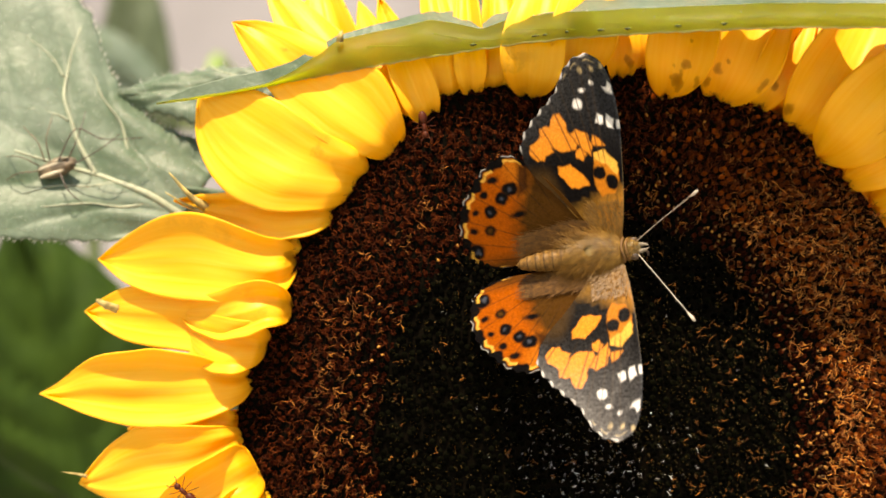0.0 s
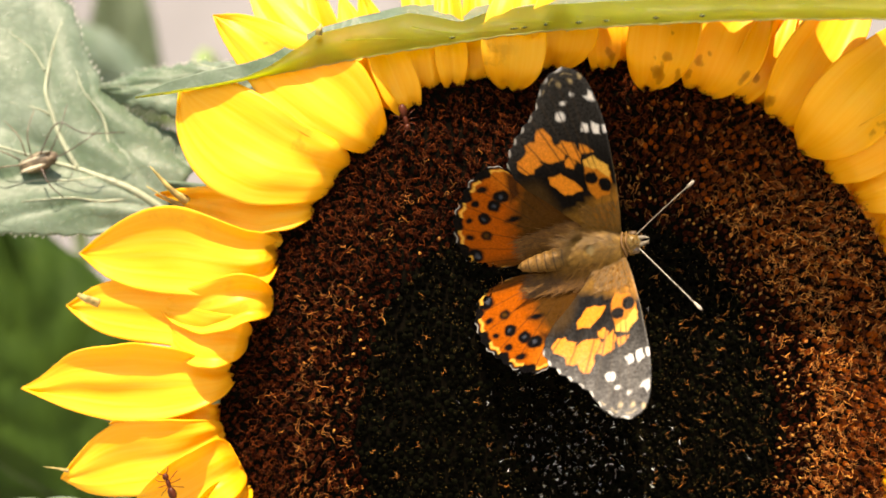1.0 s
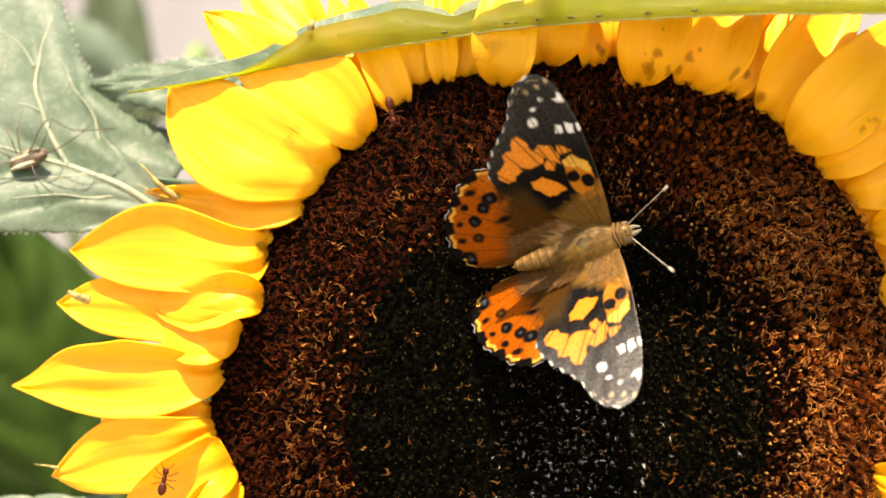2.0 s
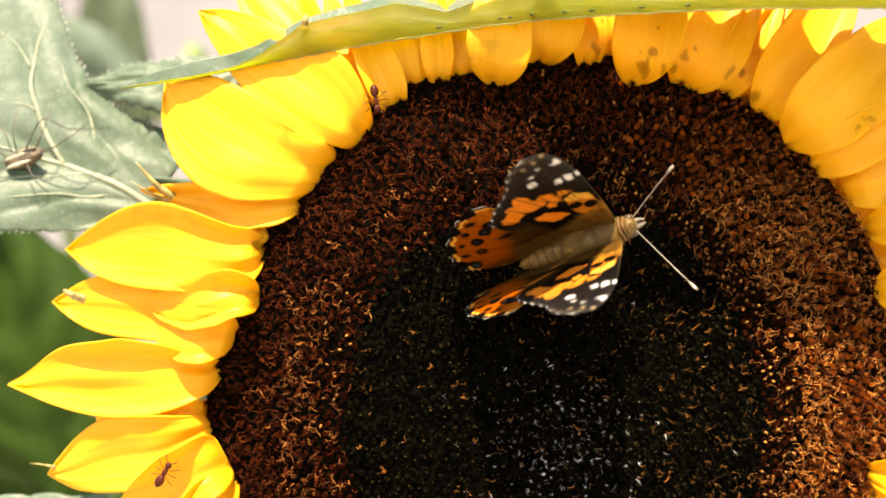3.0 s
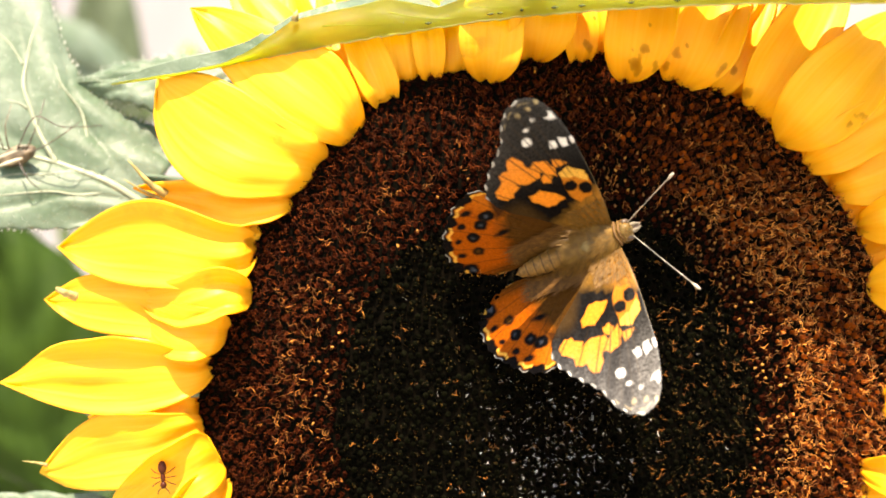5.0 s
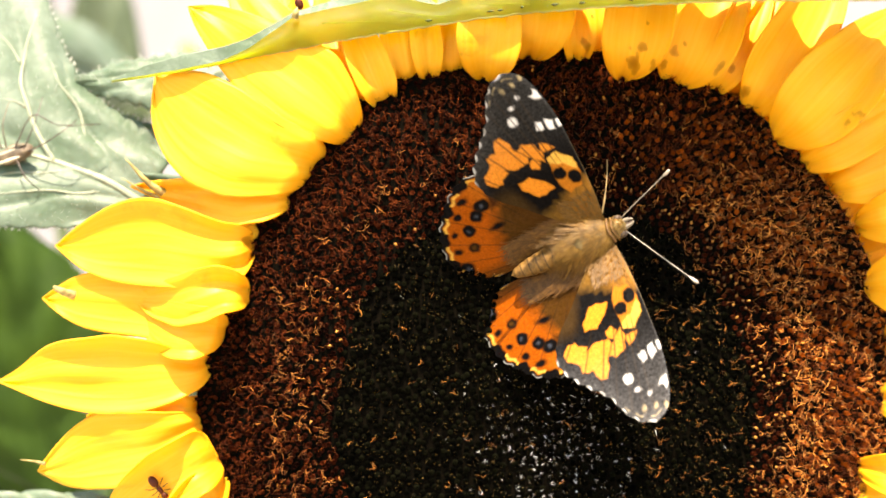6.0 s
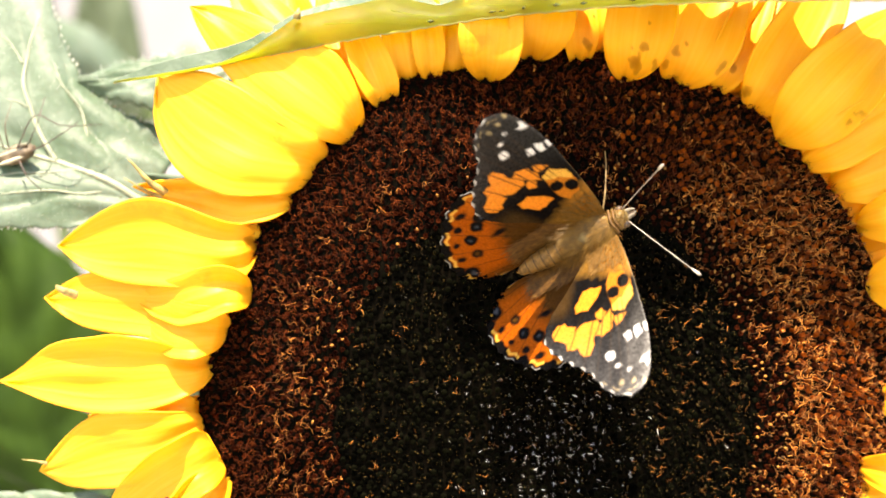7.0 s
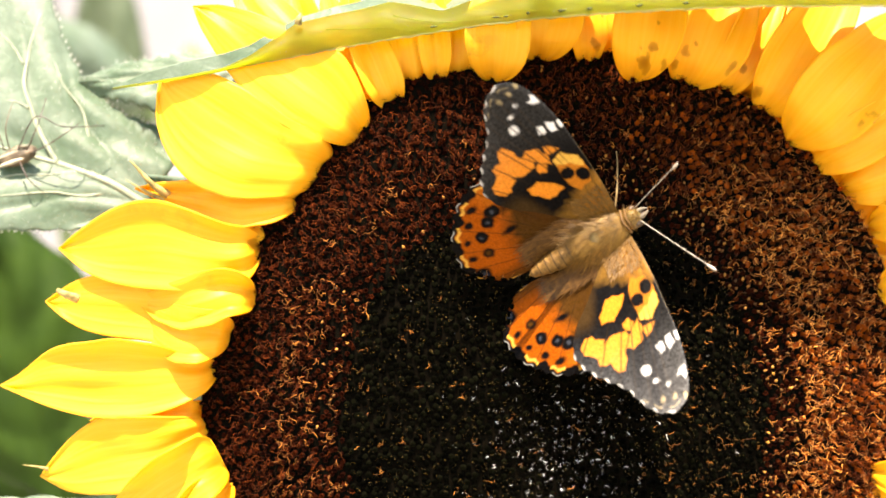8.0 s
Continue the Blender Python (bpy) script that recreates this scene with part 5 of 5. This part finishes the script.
                d = Vector((-0.55 + 0.15 * u, 1.0, 0.08))
            else:
                u, v, L = rnd.uniform(-10.0, 0.5), rnd.uniform(0.8, 4.2), rnd.uniform(1.2, 3.4)
                d = Vector((-1.0, 0.42 + 0.05 * u, 0.07))
            d = (d + Vector((rnd.gauss(0, .12), rnd.gauss(0, .15), 0))).normalized()
            zz = 0.25 if fore else 0.05
            p = Vector((u, v, zz))
            w = Vector((-d.y, d.x, 0)) * 0.045
            pts = [p - w, p + w, p + d * L * 0.6 + w * 0.7 + Vector((0, 0, 0.16)), p + d * L * 0.6 - w * 0.7 + Vector((0, 0, 0.16)), p + d * L + Vector((0, 0, 0.1))]
            heap.put(([Vector((q.x, q.y * s, q.z)) * MM for q in pts], [[0, 1, 2, 3], [3, 2, 4]]), Matrix())
        tagged(part("wing_fur", (np.concatenate(heap.v), heap.f), FLANK if fore else WINGFUR, wing_ob, "silky brown hairs at the wing's root", local=True), kind="stuff")


butterfly_body()


def antenna(side):
    pts = curve([(0, 0, 0), (5, 0, 0.25), (10, 0, 0.2), (14.0, 0, 0)], 14)
    n = len(pts)
    rad = [0.05 + 0.01 * (k % 2) for k in range(n)]
    ob = part("antenna", in_mm(tube(pts[:n - 5], rad[:n - 5], 7)), HORN, butterfly, "thin pale ringed antenna", local=True)
    part("club", in_mm(tube(pts[n - 7:], (0.08, 0.13, 0.18, 0.22, 0.22, 0.19, 0.1), 9)), HORN, ob, "pale knobbed antenna tip", local=True)
    ob.location = Vector((6.0, side * 1.0, 0.6)) * MM
    return ob


antenna_l, antenna_r = antenna(1), antenna(-1)
front_leg = part("front_leg", in_mm(tube(curve([(0, 0, 0), (2.2, 3.0, 0.2), (4.0, 6.5, -1.0), (4.6, 8.6, -3.0)], 6), [0.13] * 8 + [0.075] * 11, 6)), LEG, butterfly, "thin golden brown front leg", local=True)
front_leg.location = Vector((2.6, 1.4, -0.6)) * MM


# ---------------------------------------------------------------- harvestman and ant
def harvestman():
    c = at(-69.5, 15.0, 15.25)
    h = thing("harvestman", c, "brown long-legged harvestman resting on the hairy leaf", "spider")
    back = Matrix.Translation(c) @ pose(0, 0, 0, 0, -20, 0)
    v, f = ball((0, 0, 0), (3.3, 1.5, 1.55), 12, 16, 0.15, 5)
    part("body", ([back @ (p * MM) for p in v], f), SPIDER, h)
    for x, z, rx, rz in ((-0.6, 0.55, 2.3, 0.32), (-1.0, -0.75, 2.2, 0.4), (1.0, 1.0, 1.5, 0.2)):
        v, f = ball((x, -0.95, z), (rx, 0.6, rz), 8, 12, 0.2, 6)
        part("stripe", ([back @ (p * MM) for p in v], f), SPIDER_PALE, h, "pale cream stripe along the back")
    legs = [((-0.8, 1.0), (-1.2, 4.5), (-0.9, 8.6)), ((0.5, 1.0), (3.6, 6.2), (8.0, 4.6), (14.0, 5.0)), ((2.6, 0.4), (5.4, 1.6), (9.0, 4.0), (10.2, 5.6)),
            ((0.8, -1.0), (2.6, -4.0), (4.6, -6.2)), ((-2.5, 0.2), (-5.5, 1.6), (-9.0, 1.8)), ((-2.6, -0.6), (-6.0, -1.2), (-9.0, -2.6)),
            ((-1.6, 0.8), (-2.6, 4.0), (-5.8, 6.8)), ((2.0, 0.8), (4.0, 5.0), (4.6, 9.5))]
    for leg in legs:
        n = len(leg)
        pts = [c + Vector((x, -1.0 - 1.6 * math.sin(math.pi * (k + 0.4) / (n - 0.3)) + (1.8 if k == n - 1 else 0), z)) * MM for k, (x, z) in enumerate(leg)]
        p = curve(pts, 5)
        part("leg", tube(p, [0.13 * MM * (1 - 0.5 * k / len(p)) for k in range(len(p))], 5), DARKHORN if leg[0][0] > 0 else SPIDER, h, "thread-thin jointed leg")


harvestman()


def make_ant():
    a = tagged(new("ant"), "small reddish brown ant walking on a petal", "ant")
    a.empty_display_size = 0.003
    in_mm = lambda g: ([Vector(v) * MM * 1.2 for v in g[0]], g[1])
    part("abdomen", in_mm(ball((-1.15, 0, 0.5), (0.85, 0.55, 0.5), 9, 12)), ANT, a, local=True)
    part("thorax", in_mm(ball((0.1, 0, 0.5), (0.7, 0.3, 0.3), 8, 10, 0.2, 1)), ANT, a, local=True)
    part("head", in_mm(ball((1.05, 0, 0.55), (0.45, 0.42, 0.34), 8, 10)), ANT, a, local=True)
    for s in (1, -1):
        part("feeler", in_mm(tube([(1.35, 0.15 * s, 0.6), (1.75, 0.65 * s, 0.8), (2.2, 0.75 * s, 0.6)], 0.06, 5)), ANT, a, local=True)
        for k, x in enumerate((0.45, 0.1, -0.25)):
            part("leg", in_mm(tube([(x, 0.2 * s, 0.4), (x + 0.35 * (1 - k), 0.9 * s, 0.75), (x + 0.75 * (1 - k), 1.5 * s, -0.1)], 0.05, 5)), ANT, a, local=True)
    return a


ant = make_ant()
far_ant = make_ant()
tagged(far_ant, "small dark brown ant between the petals' inner ends", "ant")

florets()

# ---------------------------------------------------------------- what moves
BODY_ROWS = [   # seconds, heading (degrees), x, z (mm), roll (degrees)
    (0.0, 7.8, 17.12, 1.60, -17.5),
    (0.5, 11.1, 19.28, 0.50, -12.0),
    (1.0, 12.4, 19.97, 1.00, -9.1),
    (1.5, 14.7, 19.93, 1.26, -8.6),
    (3.0, 20.1, 21.81, 2.04, -6.0),
    (3.5, 20.1, 22.11, 1.53, -2.3),
    (4.0, 21.1, 22.50, 0.86, -4.7),
    (4.5, 21.3, 22.56, 0.75, -2.9),
    (6.0, 24.8, 21.82, 0.90, -5.1),
    (6.5, 22.5, 21.76, 1.01, -8.9),
    (7.0, 28.5, 22.05, 1.87, -4.7),
    (7.5, 28.3, 22.45, 1.98, -6.1),
    (8.0, 29.5, 22.57, 2.19, -6.6),
]
WING_ROWS = [   # seconds, opening of the left and right forewing and hindwing, sweep (degrees)
    (0.0, 20.5, 9.8, 31.5, 13.9, 5.2),
    (0.1, 40.2, 32.8, 51.1, 36.4, 5.4),
    (0.2, 50.7, 45.0, 61.4, 48.2, 5.5),
    (0.3, 29.6, 20.5, 40.2, 23.2, 5.6),
    (0.4, 20.6, 10.0, 31.0, 12.2, 5.7),
    (0.5, 20.0, 10.4, 30.2, 12.2, 5.9),
    (0.6, 20.6, 10.0, 28.7, 9.9, 5.6),
    (0.7, 22.1, 11.8, 28.0, 9.8, 5.3),
    (0.8, 34.1, 25.8, 37.9, 21.9, 5.0),
    (0.9, 41.7, 34.5, 43.2, 28.8, 4.7),
    (1.0, 37.1, 30.1, 36.5, 22.5, 4.4),
    (1.1, 25.1, 15.2, 24.3, 8.2, 4.3),
    (1.2, 26.6, 17.0, 25.6, 10.5, 4.1),
    (1.3, 28.1, 18.8, 26.8, 12.8, 4.0),
    (1.4, 40.2, 32.8, 38.6, 27.3, 3.8),
    (1.5, 38.6, 31.5, 36.9, 26.6, 3.6),
    (1.6, 28.1, 18.8, 26.1, 14.2, 3.0),
    (1.7, 26.6, 17.0, 24.2, 12.7, 2.3),
    (1.9, 32.6, 24.0, 29.6, 20.4, 1.0),
    (2.1, 44.7, 38.0, 40.9, 35.1, -0.4),
    (2.3, 32.6, 24.0, 28.2, 21.7, -1.7),
    (2.5, 33.0, 20.9, 27.9, 19.3, -3.0),
    (2.8, 36.5, 25.0, 30.4, 24.3, -5.0),
    (2.9, 37.6, 26.3, 31.2, 26.0, -5.7),
    (3.0, 69.0, 70.1, 62.2, 70.1, -6.3),
    (3.1, 72.4, 66.8, 67.0, 66.4, -5.5),
    (3.2, 55.0, 46.5, 50.9, 45.8, -4.7),
    (3.3, 36.5, 25.0, 33.6, 23.9, -3.9),
    (3.4, 36.5, 25.0, 34.9, 23.5, -3.1),
    (3.5, 44.0, 40.1, 43.8, 38.3, -2.2),
    (3.6, 70.1, 64.1, 71.3, 63.6, -1.8),
    (3.7, 64.3, 57.4, 66.8, 58.2, -1.4),
    (3.8, 41.1, 30.4, 44.9, 32.6, -1.0),
    (3.9, 29.5, 16.9, 34.6, 20.4, -0.6),
    (4.0, 28.5, 15.6, 35.0, 20.5, -0.2),
    (4.1, 29.5, 16.9, 34.6, 21.2, -0.2),
    (4.2, 37.6, 26.3, 41.3, 30.0, -0.2),
    (4.3, 60.8, 53.3, 63.2, 56.5, -0.2),
    (4.4, 56.2, 47.9, 57.1, 50.5, -0.2),
    (4.5, 33.4, 21.7, 33.0, 23.7, -0.2),
    (4.6, 29.5, 16.9, 28.9, 18.5, -0.1),
    (4.7, 28.9, 16.2, 28.3, 17.4, 0.0),
    (4.9, 35.3, 23.6, 34.5, 24.1, 0.2),
    (5.1, 48.1, 38.5, 47.1, 38.2, 0.5),
    (5.3, 34.4, 22.5, 33.2, 21.5, 0.7),
    (5.5, 30.8, 18.4, 29.6, 16.6, 0.9),
    (5.8, 31.9, 19.6, 30.4, 16.6, 1.3),
    (5.9, 30.8, 18.4, 29.2, 15.1, 1.4),
    (6.0, 30.3, 20.3, 28.6, 16.6, 1.5),
    (6.1, 31.2, 18.8, 29.3, 15.0, 0.8),
    (6.2, 34.4, 22.5, 32.4, 18.6, 0.0),
    (6.3, 41.9, 31.2, 39.7, 27.2, -0.7),
    (6.4, 39.7, 28.8, 37.4, 24.6, -1.5),
    (6.5, 35.3, 20.6, 32.9, 16.4, -2.2),
    (6.6, 34.4, 22.5, 31.1, 17.7, -2.9),
    (6.7, 33.3, 21.2, 29.3, 15.8, -3.5),
    (6.8, 43.0, 32.5, 38.2, 26.4, -4.2),
    (6.9, 50.5, 41.2, 45.0, 34.6, -4.8),
    (7.0, 48.5, 38.5, 42.3, 31.2, -5.5),
    (7.1, 34.4, 22.5, 27.9, 16.0, -4.9),
    (7.2, 32.2, 20.0, 25.5, 14.3, -4.3),
    (7.3, 32.2, 20.0, 25.3, 15.1, -3.7),
    (7.4, 35.4, 23.8, 28.4, 19.6, -3.1),
    (7.5, 48.7, 32.5, 41.4, 29.1, -2.4),
    (7.6, 45.1, 35.0, 38.9, 32.4, -2.3),
    (7.7, 45.1, 35.0, 39.9, 33.2, -2.1),
    (7.8, 35.4, 23.8, 31.3, 22.7, -1.9),
    (7.9, 33.8, 21.9, 30.8, 21.6, -1.7),
    (8.0, 36.7, 22.1, 34.7, 22.6, -1.5),
]
ANTENNA_L = [   # seconds, turn to the side and lift (degrees)
    (0.0, 18.4, 38.5),
    (0.5, 23.1, 36.4),
    (1.0, 23.4, 35.6),
    (1.5, 10.8, 53.7),
    (3.0, 24.3, 45.1),
    (3.5, 25.6, 41.7),
    (4.0, 23.8, 46.9),
    (4.5, 21.6, 44.6),
    (6.0, 15.0, 40.6),
    (6.5, 10.6, 47.6),
    (7.0, 13.5, 46.7),
    (7.5, 12.4, 44.5),
    (8.0, 9.9, 46.8),
]
ANTENNA_R = [
    (0.0, -57.0, 9.6),
    (0.5, -55.0, 15.6),
    (1.0, -55.5, 17.1),
    (1.5, -48.5, 55.1),
    (3.0, -61.4, 25.1),
    (3.5, -57.9, 25.6),
    (4.0, -59.6, 25.8),
    (4.5, -58.1, 25.7),
    (6.0, -58.0, 19.5),
    (6.5, -58.5, 16.7),
    (7.0, -62.7, 19.2),
    (7.5, -60.6, 19.8),
    (8.0, -60.6, 19.0),
]


def body_pose(heading, x, z, roll):
    h, p, r = radians(heading), radians(PITCH), radians(roll)
    a = Vector((math.cos(h) * math.cos(p), -math.sin(p), math.sin(h) * math.cos(p)))
    l = Vector((0, -1, 0)).cross(a).normalized()
    n = a.cross(l)
    l, n = l * math.cos(r) + n * math.sin(r), n * math.cos(r) - l * math.sin(r)
    m = Matrix((a, l, n)).transposed().to_4x4()
    return Matrix.Translation(at(x, BUTTERFLY_Y, z)) @ m


def wing_pose(side, hinge, eps, opening, sweep):
    m = Matrix.Rotation(-radians(eps), 4, "Y") @ Matrix.Rotation(side * radians(opening), 4, "X") @ Matrix.Rotation(-side * radians(sweep), 4, "Z")
    return Matrix.Translation(Vector((hinge, side * HINGE_SIDE, 0)) * MM) @ m


def motions():
    walk(butterfly, [(t, body_pose(*r)) for t, *r in BODY_ROWS])
    walk(fore_l, [(t, wing_pose(1, HINGE_FORE, EPS_FORE, fl, sw)) for t, fl, fr, hl, hr, sw in WING_ROWS])
    walk(fore_r, [(t, wing_pose(-1, HINGE_FORE, EPS_FORE, fr, sw)) for t, fl, fr, hl, hr, sw in WING_ROWS])
    walk(hind_l, [(t, wing_pose(1, HINGE_HIND, EPS_HIND, hl, 0)) for t, fl, fr, hl, hr, sw in WING_ROWS])
    walk(hind_r, [(t, wing_pose(-1, HINGE_HIND, EPS_HIND, hr, 0)) for t, fl, fr, hl, hr, sw in WING_ROWS])
    for ob, rows, side in ((antenna_l, ANTENNA_L, 1), (antenna_r, ANTENNA_R, -1)):
        walk(ob, [(t, Matrix.Translation(Vector((6.0, side * 1.0, 0.6)) * MM) @ Matrix.Rotation(radians(a), 4, "Z") @ Matrix.Rotation(-radians(e), 4, "Y")) for t, a, e in rows])
    root = Matrix.Translation(Vector((2.6, 1.4, -0.6)) * MM)
    tucked, half_way, out = root @ pose(0, 0, 0, 0, 10, 110), root @ pose(0, 0, 0, 0, 5, 50), root
    walk(front_leg, [(0.0, tucked), (4.9, tucked), (5.3, half_way), (5.6, out), (8.0, out)])
    base = overhang.matrix_basis.copy()
    sway = [(0.0, 0.57, -0.9), (0.5, 0.62, -0.75), (1.0, 0.3, -0.95), (1.5, 0.6, -0.8), (3.0, 0.38, -0.17), (3.5, 0.25, 0.52), (4.0, 0.4, 0.7), (4.5, 0.0, 0.0),
            (6.0, 0.48, 0.25), (6.5, 0.54, 0.25), (7.0, 0.44, 0.13), (7.5, 0.6, -0.56), (8.0, 0.0, -0.73)]
    walk(overhang, [(t, Matrix.Translation(Vector((x, 0, z)) * MM) @ base) for t, x, z in sway])
    steps = [
        (0.00, -44.2, -8.9, -34.4, 140),
        (0.50, -44.2, -8.6, -34.5, 135),
        (1.00, -43.7, -8.8, -34.2, 112),
        (1.50, -43.3, -8.8, -34.1, 90),
        (3.00, -42.2, -9.8, -32.9, 60),
        (3.50, -41.5, -9.7, -32.5, 45),
        (4.00, -40.8, -9.9, -32.0, 20),
        (4.15, -40.8, -9.5, -32.3, -35),
        (4.30, -40.7, -8.9, -32.8, -85),
        (4.50, -41.0, -8.1, -33.7, -92),
        (4.70, -41.1, -8.2, -33.7, -96),
        (5.20, -42.0, -7.4, -34.6, -75),
        (5.80, -42.5, -6.2, -36.0, -55),
        (6.00, -42.1, -6.0, -36.4, -50),
        (6.50, -40.9, -7.0, -37.6, -60),
        (7.00, -40.2, -8.3, -39.6, -70),
        (8.00, -40.7, -5.3, -42.9, -80),
    ]
    walk(ant, [(t, Matrix.Translation(at(x, y, z)) @ Matrix.Rotation(radians(90), 4, "X") @ Matrix.Rotation(radians(a), 4, "Z")) for t, x, y, z, a in steps])

    climb = [
        (0, -8.7, -4.5, 20.8, -80),
        (0.5, -8.7, -4.5, 20.8, -80),
        (1, -8.7, -4.5, 20.8, -75),
        (1.5, -8.7, -4.5, 20.8, -75),
        (3, -11.0, -4.5, 23.0, -80),
        (3.5, -10.4, -4.0, 22.8, -30),
        (4.0, -13.2, -3.0, 24.4, 50),
        (4.5, -16.0, -1.0, 27.0, 125),
        (5.8, -22.0, 0.5, 38.0, 125),
        (6, -22.0, 0.5, 39.0, 110),
        (6.6, -24.0, 0.5, 42.0, 165),
        (7.2, -28.0, 1, 40.0, 210),
        (7.5, -30.0, 1, 38.0, 190),
        (8.0, -32.0, 1.5, 40.0, 150),
    ]
    walk(far_ant, [(t, Matrix.Translation(at(x, y, z)) @ Matrix.Rotation(radians(90), 4, "X") @ Matrix.Rotation(radians(a), 4, "Z")) for t, x, y, z, a in climb])


motions()
